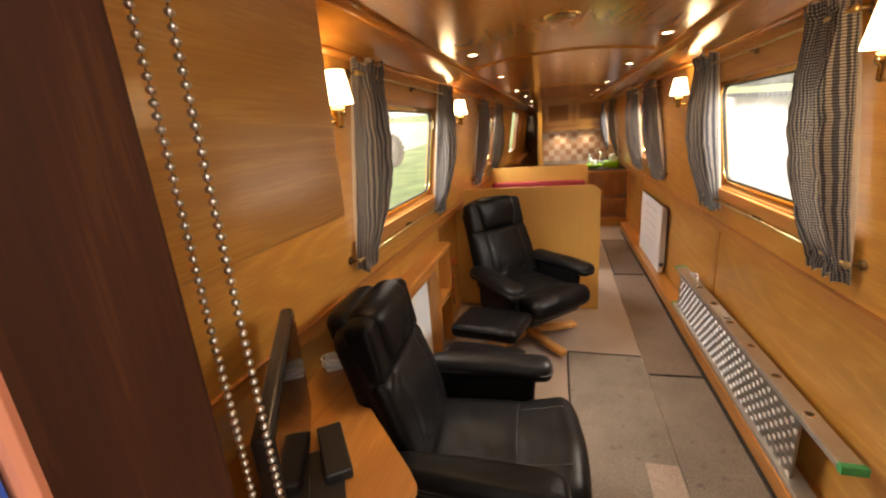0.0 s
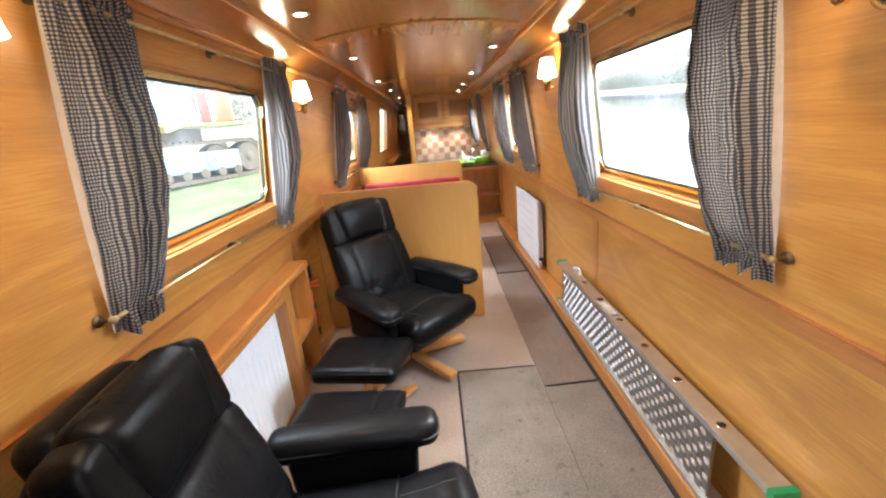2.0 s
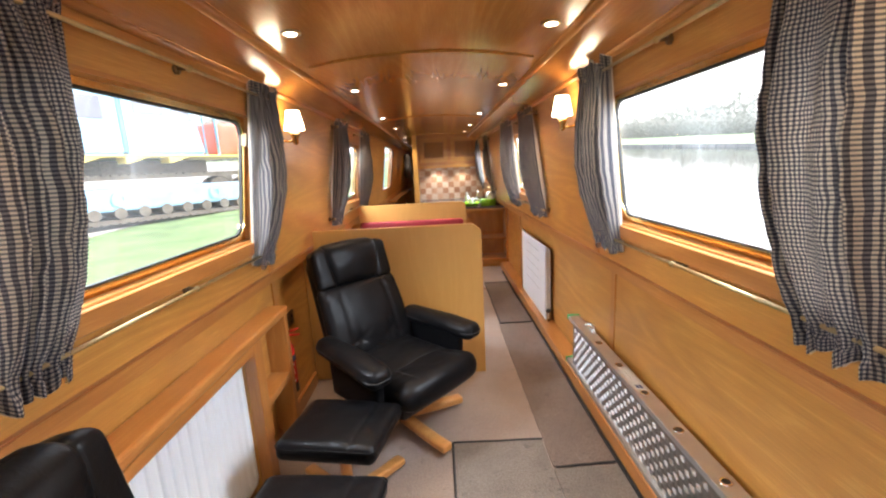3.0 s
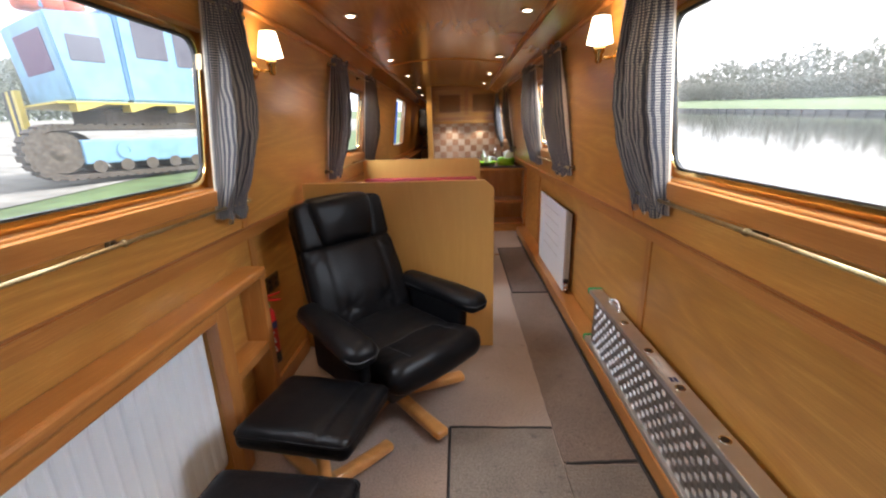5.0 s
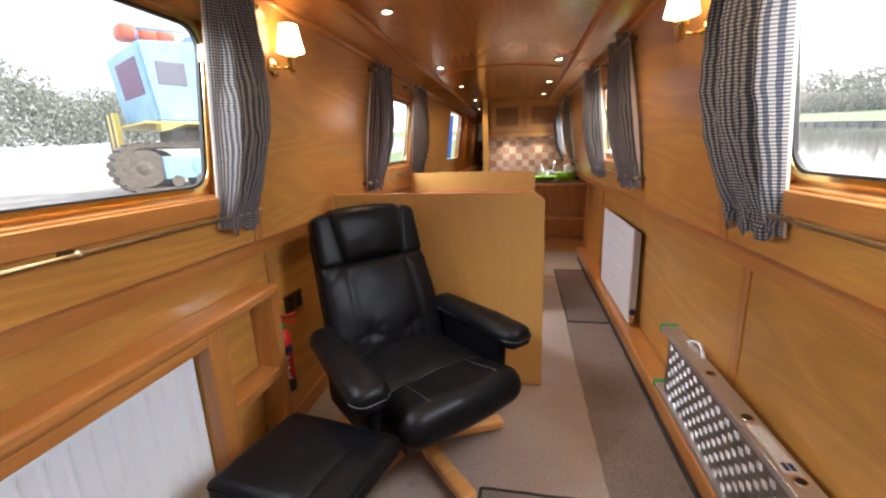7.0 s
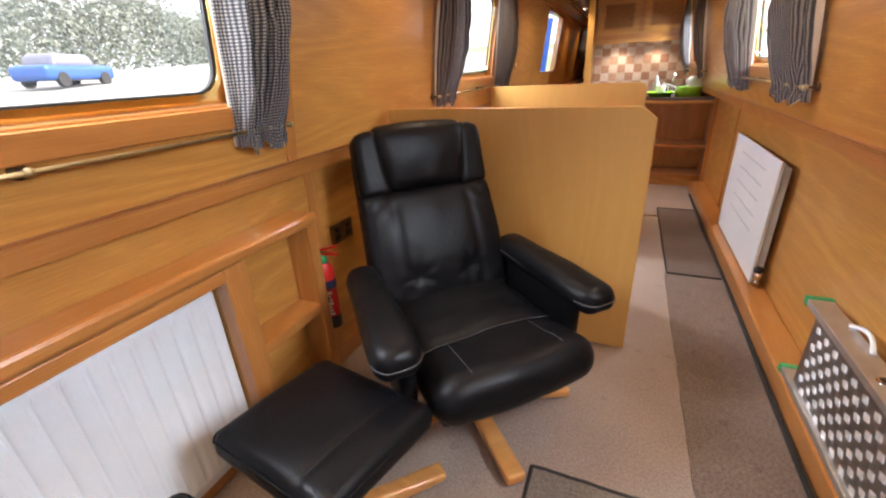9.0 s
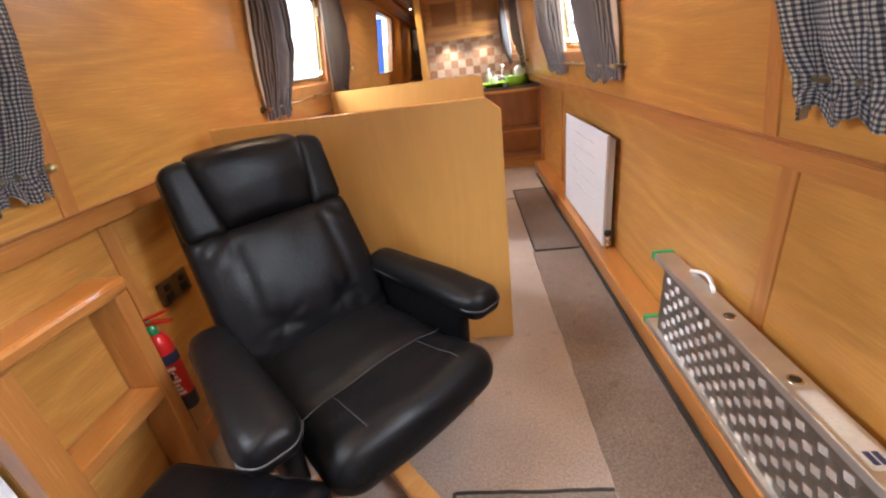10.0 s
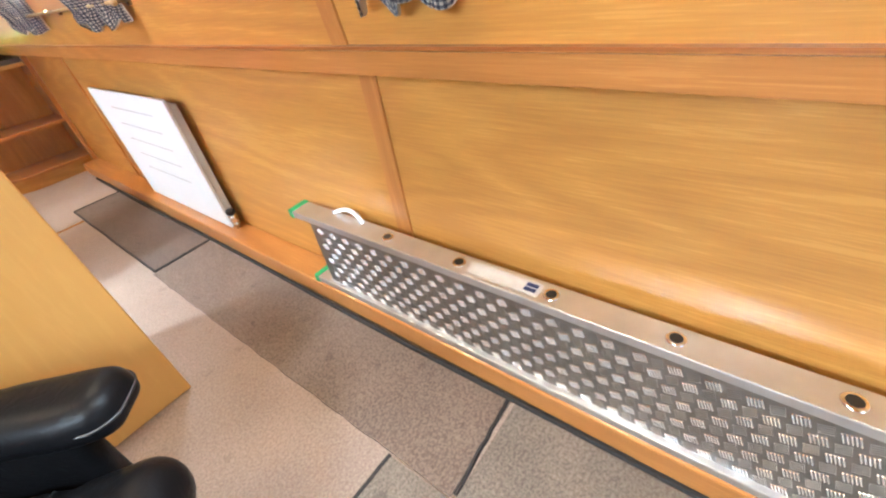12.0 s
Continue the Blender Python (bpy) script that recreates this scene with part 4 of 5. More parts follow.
def slab_xz(bm, outline, y0, y1):
    """A board in the x-z plane."""
    a = [bm.verts.new((x, y0, z)) for x, z in outline]
    c = [bm.verts.new((x, y1, z)) for x, z in outline]
    bm.faces.new(a)
    bm.faces.new(c[::-1])
    n = len(a)
    for i in range(n):
        bm.faces.new((a[i], a[(i + 1) % n], c[(i + 1) % n], c[i]))


settee = thing("dinette_settee", "pale maple dinette bench whose tall back forms a low partition", "settee", "dinette benches")
bm = bmesh.new()
slab_xz(bm, [(-0.886, 0.0), (0.321, 0.0), (0.321, 1.024), (0.263, 1.070), (-0.806, 1.070), (-0.806, 0.90), (-0.886, 0.89)], 4.040, 4.062)
bmesh.ops.bevel(bm, geom=list(bm.edges), offset=0.003, segments=1, affect="EDGES")
part("backrest", bm, ash_z, settee, "pale maple back panel with a clipped corner")
boxed("bench_box", (-0.885, 0.30, 4.0625, 4.50, 0.0, 0.38), oak_z, settee)
bm = bmesh.new()
rbox(bm, (1.15, 0.46, 0.10), 0.03, None, 5, 3, Matrix.Translation((-0.295, 4.31, 0.43)))
part("seat_cushion", bm, red_fabric, settee, "red upholstered seat cushion", smooth=True)
bm = bmesh.new()
rbox(bm, (1.08, 0.075, 0.46), 0.03, None, 5, 3, Matrix.Translation((-0.25, 4.103, 0.73)))
part("back_cushion", bm, red_fabric, settee, "red upholstered back cushion", smooth=True)

settee = thing("dinette_settee", "pale maple dinette bench with a round-cornered back facing the galley", "settee", "dinette benches")
bm = bmesh.new()
corner = [(0.32 - 0.05 + 0.05 * math.cos(t), 1.035 + 0.05 * math.sin(t)) for t in np.linspace(0, math.pi / 2, 6)]
slab_xz(bm, [(-0.886, 0.0), (0.32, 0.0)] + corner + [(-0.80, 1.085), (-0.80, 0.90), (-0.886, 0.89)], 5.640, 5.662)
part("backrest", bm, ash_z, settee, "pale maple back panel with a rounded corner")
bm = bmesh.new()
box(bm, 0.0, 0.10, 5.641, 5.661, 1.0852, 1.0875)
part("hinge", bm, chrome, settee, "small steel hinge plate")
boxed("bench_box", (-0.885, 0.30, 5.22, 5.6395, 0.0, 0.38), oak_z, settee)
bm = bmesh.new()
rbox(bm, (1.15, 0.46, 0.10), 0.03, None, 5, 3, Matrix.Translation((-0.295, 5.40, 0.43)))
part("seat_cushion", bm, red_fabric, settee, "red upholstered seat cushion", smooth=True)
bm = bmesh.new()
rbox(bm, (1.08, 0.07, 0.42), 0.03, None, 5, 3, Matrix.Translation((-0.25, 5.600, 0.705)))
part("back_cushion", bm, red_fabric, settee, "red upholstered back cushion", smooth=True)


# ---- radiators ----
def make_radiator(label, side, y0, y1, z0, z1, face, ribs):
    r = thing("radiator", label, "radiator", "white panel radiators")
    bm = bmesh.new()
    n = max(4, int((y1 - y0) / 0.052)) if ribs else 1
    if ribs:
        sec = []
        w = (y1 - y0) / n
        for i in range(n):
            for t, d in ((0.0, 0.0), (0.22, 0.0), (0.34, 0.003), (0.44, 0.0075), (0.56, 0.0075), (0.66, 0.003), (0.78, 0.0)):
                sec.append((y0 + w * (i + t), d))
        sec.append((y1, 0.0))
        zs = [(z0, 0.008), (z0 + 0.035, 0.0), (z0 + 0.06, 1.0), (z1 - 0.06, 1.0), (z1 - 0.035, 0.0), (z1, 0.008)]
        grid = []
        for z, k in zs:
            grid.append([bm.verts.new((side * (face + (d * k if k in (0.0, 1.0) else k)), y, z)) for y, d in sec])
        for a, c in zip(grid, grid[1:]):
            for i in range(len(sec) - 1):
                bm.faces.new((a[i], a[i + 1], c[i + 1], c[i]))
        a, c = sorted((side * (face + 0.0145), side * (face + 0.02)))
        box(bm, a, c, y0, y1, z0, z1)
    else:
        a, c = sorted((side * face, side * (face + 0.014)))
        box(bm, a, c, y0, y1, z0, z1, bevel=0.004)
    part("panel", bm, white_enamel, r)
    deep = 0.052 if side > 0 else 0.036
    bm = bmesh.new()
    zig = [(side * (face + (0.021 if i % 2 else deep)), y0 + 0.02 + (y1 - y0 - 0.04) * i / 60) for i in range(61)]
    lo = [bm.verts.new((x, y, z0 + 0.03)) for x, y in zig]
    hi = [bm.verts.new((x, y, z1 - 0.03)) for x, y in zig]
    for i in range(60):
        bm.faces.new((lo[i], lo[i + 1], hi[i + 1], hi[i]))
    part("convector_plate", bm, rad_shadow, r)
    for yy in (y0 + 0.15, y1 - 0.15):
        a, c = sorted((side * (face + deep + 0.001), side * ((LOW if side > 0 else LOWL) - 0.001)))
        boxed("bracket", (a, c, yy, yy + 0.03, z1 - 0.12, z1 - 0.06), rad_shadow, r, 0.0)
    for yy, word in ((y0 - 0.012, "valve"),):
        bm = bmesh.new()
        xx = side * (face + 0.025)
        lathe(bm, [(0.008, -0.05), (0.010, -0.02), (0.018, -0.018), (0.018, 0.0), (0.012, 0.004), (0.020, 0.008), (0.021, 0.045), (0.012, 0.05)], 14, Matrix.Translation((xx, yy, z0 + 0.025)))
        v = part("valve", bm, chrome, r, "chrome radiator valve", smooth=True)
        bm = bmesh.new()
        lathe(bm, [(0.022, 0.0), (0.023, 0.02), (0.016, 0.025)], 14, Matrix.Translation((xx, yy, z0 + 0.075)))
        part("cap", bm, black_plastic, v, "black valve cap", smooth=True)
    return r


rad = make_radiator("flat white panel radiator on the panelling beside the gangway", 1, 4.690, 5.655, 0.110, 0.752, 0.912, False)
# thin grey strips stand in for the shade in the embossed lines
bm = bmesh.new()
for i in range(5):
    z = 0.665 - 0.085 * i
    box(bm, 0.9105, 0.9125, 4.90, 5.42, z, z + 0.004)
part("groove", bm, groove_grey, rad, "grey strips painted for the shade of embossed lines")
make_radiator("white ribbed panel radiator in an oak casing", -1, 1.99, 2.985, 0.06, 0.69, 0.842, True)

# casing over the left-hand radiator
case = thing("radiator_casing", "honey oak shelf and open cubby built round a radiator", "shelf")
bm = bmesh.new()
box(bm, -LOWL + 0.001, -0.772, 1.90, 3.398, 0.738, 0.782, bevel=0.012)
part("shelf", bm, trim_wood, case)
bm = bmesh.new()
box(bm, -0.800, -0.776, 1.93, 2.990, 0.700, 0.7375, bevel=0.004)
part("front_rail", bm, trim_wood, case)
boxed("upright", (-0.832, -0.779, 2.992, 3.066, 0.0, 0.7375), trim_up, case, 0.004)
boxed("upright", (-LOWL + 0.001, -0.779, 3.346, 3.390, 0.0, 0.7375), trim_up, case, 0.004)
boxed("upright", (-LOWL + 0.001, -0.786, 1.935, 1.970, 0.0, 0.6995), trim_up, case, 0.003)
boxed("jamb", (-LOWL + 0.001, -0.8325, 2.9925, 3.062, 0.0, 0.7375), oak_z, case, 0.002)
boxed("cubby_shelf", (-LOWL + 0.001, -0.783, 3.0665, 3.3455, 0.388, 0.430), trim_wood, case, 0.004)

# fire extinguisher
ext = thing("fire_extinguisher", "small red fire extinguisher with printed label hung on the casing's side", "fire extinguisher")
EX, EY = -0.822, 3.446
bm = bmesh.new()
lathe(bm, [(0.028, 0.262), (0.034, 0.27), (0.035, 0.29), (0.035, 0.50), (0.032, 0.525), (0.020, 0.545), (0.016, 0.55)], 20, Matrix.Translation((EX, EY, 0)))
part("cylinder", bm, red_paint, ext, smooth=True)
bm = bmesh.new()
lathe(bm, [(0.0352, 0.262), (0.036, 0.266), (0.036, 0.316), (0.0352, 0.319)], 20, Matrix.Translation((EX, EY, 0)))
part("foot_ring", bm, black_plastic, ext, smooth=True)
bm = bmesh.new()
lathe(bm, [(0.0352, 0.445), (0.0358, 0.446), (0.0358, 0.480), (0.0352, 0.481)], 20, Matrix.Translation((EX, EY, 0)))
part("label_band", bm, navy_print, ext, "dark blue label band")
for i in range(7):
    bm = bmesh.new()
    box(bm, -0.013, 0.013 - 0.004 * (i % 3), -0.0364, -0.0346, 0.328 + i * 0.016, 0.338 + i * 0.016, m=Matrix.Translation((EX, EY, 0)) @ Matrix.Rotation(radians(38), 4, "Z"))
    part("print_bar", bm, white_paper, ext)
bm = bmesh.new()
lathe(bm, [(0.014, 0.55), (0.015, 0.575), (0.009, 0.58), (0.009, 0.60)], 12, Matrix.Translation((EX, EY, 0)))
part("valve", bm, green_plastic, ext, smooth=True)
for z0, z1 in ((0.585, 0.592), (0.598, 0.628)):
    bm = bmesh.new()
    hexa(bm, [(EX - 0.01, EY - 0.01, z0), (EX + 0.075, EY - 0.008, z1), (EX + 0.075, EY + 0.008, z1), (EX - 0.01, EY + 0.01, z0), (EX - 0.01, EY - 0.01, z0 + 0.01), (EX + 0.075, EY - 0.008, z1 + 0.006), (EX + 0.075, EY + 0.008, z1 + 0.006), (EX - 0.01, EY + 0.01, z0 + 0.01)])
    part("lever", bm, red_paint, ext)
bm = bmesh.new()
box(bm, EX - 0.03, EX + 0.03, 3.3905, EY - 0.0352, 0.40, 0.42)
part("bracket", bm, black_plastic, ext)

sock = thing("socket", "dark double power socket on the lower panelling", "socket")
boxed("plate", (-LOWL + 0.0005, -LOWL + 0.010, 3.59, 3.736, 0.555, 0.641), dark_brass, sock, 0.002)
for y in (3.625, 3.70):
    boxed("switch", (-LOWL + 0.010, -LOWL + 0.015, y - 0.012, y + 0.012, 0.605, 0.627), black_plastic, sock, 0.001)
    boxed("outlet", (-LOWL + 0.010, -LOWL + 0.013, y - 0.018, y + 0.018, 0.567, 0.595), black_plastic, sock, 0.001)
sw = thing("socket", "small brass switch plate on the panelling beyond a window", "socket")
bm = bmesh.new()
sbox(bm, -1, 6.40, 6.48, 1.20, 1.28, -0.006, 0.001)
part("plate", bm, brass, sw)
bm = bmesh.new()
sbox(bm, -1, 6.43, 6.45, 1.225, 1.255, -0.010, -0.0055)
part("switch", bm, white_enamel, sw)


# ---- mats on the floor ----
def make_mat(label, x0, x1, y0, y1, mat, bound, z=0.007, jag=0.0):
    m = thing("carpet_mat", label, "mat", "loose carpet pieces")
    bm = bmesh.new()
    n = 40
    rnd = random.Random(int(100 * y1))
    left = [(x0 + rnd.uniform(-jag, jag), y0 + (y1 - y0) * i / n) for i in range(n + 1)]
    right = [(x1 + rnd.uniform(-jag, jag), y0 + (y1 - y0) * i / n) for i in range(n, -1, -1)]
    pts = left + right
    lo = [bm.verts.new((x, y, 0.0005)) for x, y in pts]
    hi = [bm.verts.new((x, y, z)) for x, y in pts]
    bm.faces.new(hi)
    for i in range(len(pts)):
        k = (i + 1) % len(pts)
        bm.faces.new((lo[i], lo[k], hi[k], hi[i]))
    part("carpet", bm, mat, m)
    for seg in bound:
        bm = bmesh.new()
        (ax, ay), (bx, by) = seg
        tube(bm, [(ax + (bx - ax) * t + rnd.uniform(-.002, .002), ay + (by - ay) * t + rnd.uniform(-.002, .002), z - 0.001) for t in np.linspace(0, 1, 12)], 0.0065, 6)
        part("binding", bm, black_rubber, m, "black stitched edge binding")


make_mat("worn grey-brown carpet mat with black bound edges", 0.055, 0.530, 0.80, 3.268, carpet_grey, [((0.058, 0.80), (0.058, 3.272)), ((0.058, 3.272), (0.53, 3.268))], 0.008)
make_mat("worn grey-brown carpet strip beside the duct casing", 0.535, 0.846, 0.80, 3.05, carpet_grey, [((0.545, 3.055), (0.85, 3.075))], 0.008)
make_mat("brown carpet runner beside the duct casing", 0.537, 0.846, 3.065, 4.90, carpet_brown, [], 0.007, 0.003)
make_mat("dark brown carpet mat at the end of the runner", 0.556, 0.846, 4.912, 6.25, carpet_dark, [((0.556, 4.912), (0.846, 4.912)), ((0.556, 4.912), (0.556, 6.25)), ((0.556, 6.25), (0.846, 6.25))], 0.009)
make_mat("small pale carpet offcut lying on the grey mat", 0.385, 0.525, 2.03, 2.30, carpet_light, [], 0.0125)
strip = thing("threshold_strip", "thin brass joint strip across the carpet", "strip")
boxed("strip", (0.10, 0.55, 6.02, 6.04, 0.0, 0.004), brass, strip, 0.001)

# ---- corner desk and what stands on it ----
desk = thing("corner_desk", "orange-brown oak corner desk with a clipped front", "desk")
bm = bmesh.new()
outline = [(-LOWL + 0.002, 0.748), (-0.36, 0.748), (-0.345, 0.78), (-0.345, 1.325), (-0.375, 1.36), (-0.86, 1.855), (-LOWL + 0.002, 1.875)]
lo = [bm.verts.new((x, y, 0.700)) for x, y in outline]
hi = [bm.verts.new((x, y, 0.728)) for x, y in outline]
bm.faces.new(hi)
bm.faces.new(lo[::-1])
for i in range(len(outline)):
    q = (i + 1) % len(outline)
    bm.faces.new((lo[i], lo[q], hi[q], hi[i]))
bmesh.ops.bevel(bm, geom=list(bm.edges), offset=0.006, segments=2, affect="EDGES")
part("desktop", bm, trim_wood, desk)
boxed("side_panel", (-LOWL + 0.002, -0.42, 0.748, 0.77, 0, 0.6995), oak_z, desk)
boxed("side_panel", (-LOWL + 0.002, -0.84, 1.80, 1.825, 0, 0.6995), oak_z, desk)

tv = thing("monitor", "thin black flat-screen monitor on a small stand", "monitor")
ax = Vector((-0.737, 1.484, 0))
dr = (Vector((-0.463, 1.034, 0)) - ax).normalized()
rot = math.atan2(dr.y, dr.x)
mm = Matrix.Translation(ax) @ Matrix.Rotation(rot, 4, "Z")
bm = bmesh.new()
rbox(bm, (0.56, 0.035, 0.34), 0.012, None, 2, 3, mm @ Matrix.Translation((0.28, -0.016, 0.95)))
part("housing", bm, black_plastic, tv, smooth=True)
bm = bmesh.new()
box(bm, 0.015, 0.545, 0.0015, 0.0035, 0.80, 1.105, m=mm)
part("screen", bm, screen_black, tv, "dark switched-off screen")
bm = bmesh.new()
box(bm, 0.24, 0.32, -0.03, -0.005, 0.735, 0.80, m=mm)
part("neck", bm, black_plastic, tv)
bm = bmesh.new()
box(bm, 0.14, 0.42, -0.12, 0.08, 0.728, 0.737, m=mm, bevel=0.003)
part("base_plate", bm, black_plastic, tv)
bx = thing("set_top_box", "flat black plastic box lying on the desk", "box")
boxed("case", (-0.035, 0.035, -0.10, 0.10, 0.728, 0.762), black_plastic, bx, 0.006, m=Matrix.Translation((-0.60, 1.37, 0)) @ Matrix.Rotation(radians(38), 4, "Z"))
wr = thing("adapter", "white plug-in adapter with coiled lead on the desk", "adapter")
boxed("case", (-0.05, 0.05, -0.03, 0.03, 0.728, 0.775), white_enamel, wr, 0.01, m=Matrix.Translation((-0.815, 1.79, 0)) @ Matrix.Rotation(radians(30), 4, "Z"))
bm = bmesh.new()
tube(bm, [(-0.815 + 0.06 * math.cos(t), 1.78 + 0.045 * math.sin(t), 0.735 + 0.004 * t) for t in np.linspace(0, 12, 50)], 0.004, 6)
part("lead", bm, rad_shadow, wr, "grey coiled lead", smooth=True)

# overhead cupboard and bead chains by the companionway
cup = thing("overhead_cupboard", "honey oak overhead cupboard beside the companionway", "cupboard")
bm = bmesh.new()
box(bm, -0.80, -0.41, 0.7455, 1.250, 1.422, 1.90, bevel=0.012)
part("body", bm, oak_y, cup)
boxed("door", (-0.4095, -0.392, 0.750, 1.247, 1.425, 1.897), oak_y, cup, 0.006)
for x in (-0.334, -0.297):
    ch = thing("bead_chain", "hanging steel bead chain by the companionway", "chain", "bead chains")
    bm = bmesh.new()
    lathe(bm, [(0.0008, -0.0038), (0.0034, -0.0022), (0.0042, 0), (0.0034, 0.0022), (0.0008, 0.0038)], 8)
    bead = part("bead", bm, steel_bead, ch, smooth=True)
    bead.location = (x, 0.85, 1.93)
    for i in range(1, 108):
        nb = new("bead", bead.data)
        nb.parent = ch
        nb.location = (x, 0.85, 1.93 - 0.0105 * i)
    bm = bmesh.new()
    tube(bm, [(x, 0.85, 0.79), (x, 0.85, 1.955)], 0.0007, 5)
    part("cord", bm, dark_brass, ch)
for y, z in ((1.66, 1.80), (1.64, 1.47)):
    hk = thing("coat_hook", "small dark brass hook on the cabin side", "hook")
    bm = bmesh.new()
    x = -xw(z, -1)
    tube(bm, [(x - 0.002, y, z), (x + 0.03, y, z), (x + 0.035, y, z + 0.015)], 0.006, 8)
    part("hook", bm, dark_brass, hk, smooth=True)

# ---- galley ----
GY = 7.075
end = thing("galley_end_unit", "oak open-shelved end unit with a curved speckled worktop", "cabinet")


def quarter(y, z0, z1, depth, mat, name, label=""):
    bm = bmesh.new()
    pts = [(0.985, y + depth), (0.985, y)] + [(0.62 - 0.30 * math.sin(t), y + 0.30 * (1 - math.cos(t))) for t in np.linspace(0, math.pi / 2, 9)] + [(0.32, y + depth)]
    lo = [bm.verts.new((x, yy, z0)) for x, yy in pts]
    hi = [bm.verts.new((x, yy, z1)) for x, yy in pts]
    bm.faces.new(hi)
    bm.faces.new(lo[::-1])
    for i in range(len(pts)):
        q = (i + 1) % len(pts)
        bm.faces.new((lo[i], lo[q], hi[q], hi[i]))
    return part(name, bm, mat, end, label)


quarter(GY - 0.02, 0.845, 0.875, 0.6, worktop, "worktop", "dark speckled worktop")
quarter(GY - 0.024, 0.820, 0.8445, 0.6, ash_z, "edge_trim", "pale wooden worktop edging")
for z in (0.40, 0.10):
    quarter(GY, z, z + 0.022, 0.35, trim_x, "shelf")
quarter(GY + 0.04, 0.0, 0.0995, 0.35, oak_x, "plinth")
boxed("back_panel", (0.32, 0.985, GY + 0.36, GY + 0.38, 0.0, 0.8195), oak_z, end)
boxed("post", (0.955, 0.989, GY - 0.06, GY - 0.022, 0.0, RAIL0 + 0.004), trim_up, end)
run = thing("galley_base_unit", "oak galley base unit under the tiled wall", "cabinet")
boxed("body", (0.34, 0.985, 7.70, 8.10, 0.0, 0.83), oak_z, run)
boxed("body", (-0.26, 0.985, 8.10, 8.73, 0.0, 0.83), oak_z, run)
boxed("worktop", (-0.26, 0.985, 8.07, 8.73, 0.845, 0.875), worktop, run)
boxed("worktop", (0.33, 0.985, 7.66, 8.069, 0.845, 0.875), worktop, run)
TY = 8.75
bm = bmesh.new()
box(bm, -0.29, 0.99, TY, TY + 0.05, 0.0, 1.98)
wall_t = tagged(part("wall_galley", bm, grout), "galley bulkhead faced with chequered tiles", "wall", kind="structure")
bm = bmesh.new()
box(bm, -0.345, -0.292, 8.28, Y1, 0.0, 1.99)
tagged(part("wall_corridor", bm, oak_z), "oak bulkhead between galley and side corridor", "wall", kind="structure")
bm = bmesh.new()
box(bm, -0.355, -0.280, 8.255, 8.279, 0.0, 1.985)
tagged(part("trim_corridor", bm, ash_z), "pale edge strip on the corridor bulkhead", "trim", kind="structure")
cane = plain("woven_cane", (0.26, 0.115, 0.035), 0.6, 0, 120, 0.35, 0.3)
top = thing("wall_cupboard", "oak wall cupboard with two framed doors over the galley", "cupboard")
boxed("body", (-0.285, 0.80, 8.46, 8.745, 1.47, 1.99), trim_x, top)
for x0, x1 in ((-0.24, 0.22), (0.28, 0.74)):
    bm = bmesh.new()
    box(bm, x0, x1, 8.440, 8.4595, 1.53, 1.92)
    d = part("door", bm, oak_x, top)
    boxed("panel", (x0 + 0.07, x1 - 0.07, 8.4375, 8.4398, 1.60, 1.85), cane, d, 0.0)
    for a, e, f, g in ((x0 + 0.055, x1 - 0.055, 1.85, 1.865), (x0 + 0.055, x1 - 0.055, 1.585, 1.60), (x0 + 0.055, x0 + 0.07, 1.60, 1.85), (x1 - 0.07, x1 - 0.055, 1.60, 1.85)):
        boxed("moulding", (a, e, 8.430, 8.4398, f, g), trim_x, d, 0.002)
boxed("pelmet", (-0.285, 0.80, 8.445, 8.4595, 1.425, 1.4695), oak_x, top, 0.002)
for x in (0.02, 0.47):
    d = thing("downlight", "small lit downlight under the wall cupboard", "downlight", "cupboard downlights")
    bm = bmesh.new()
    lathe(bm, [(0.001, 1.4690), (0.03, 1.4690), (0.03, 1.455), (0.02, 1.452)], 14, Matrix.Translation((x, 8.58, 0)))
    part("lens", bm, spot_glow, d, smooth=True)
    sp = bpy.data.lights.new("cupboard_beam", "SPOT")
    sp.energy, sp.spot_size, sp.spot_blend, sp.shadow_soft_size, sp.color = 3.0, radians(120), 0.6, 0.02, (1.0, 0.82, 0.58)
    new("cupboard_beam", sp).matrix_world = look((x, 8.58, 1.44), (x, 8.6, 0))

pan = thing("saucepan", "lime green enamel saucepan beside the sink", "saucepan")
bm = bmesh.new()
lathe(bm, [(0.105, 0.8755), (0.112, 0.88), (0.117, 0.965), (0.113, 0.967), (0.106, 0.89), (0.002, 0.885)], 24, Matrix.Translation((0.74, 7.24, 0)))
part("bowl", bm, lime, pan, smooth=True)
bm = bmesh.new()
tube(bm, [(0.63, 7.20, 0.955), (0.56, 7.16, 0.985), (0.50, 7.13, 1.0)], 0.009, 8)
part("handle", bm, white_enamel, pan, smooth=True)
bowl = thing("washing_bowl", "shallow lime green bowl on the galley worktop", "bowl")
bm = bmesh.new()
lathe(bm, [(0.09, 0.8755), (0.15, 0.915), (0.154, 0.916), (0.146, 0.91), (0.085, 0.882), (0.002, 0.88)], 24, Matrix.Translation((0.50, 7.30, 0)))
part("bowl", bm, lime, bowl, smooth=True)
jug = thing("mug", "white china mug standing among the washing-up", "mug")
bm = bmesh.new()
lathe(bm, [(0.034, 0.884), (0.038, 0.89), (0.040, 0.975), (0.037, 0.976), (0.034, 0.90), (0.002, 0.895)], 16, Matrix.Translation((0.50, 7.30, 0)))
part("cup", bm, white_enamel, jug, smooth=True)
bm = bmesh.new()
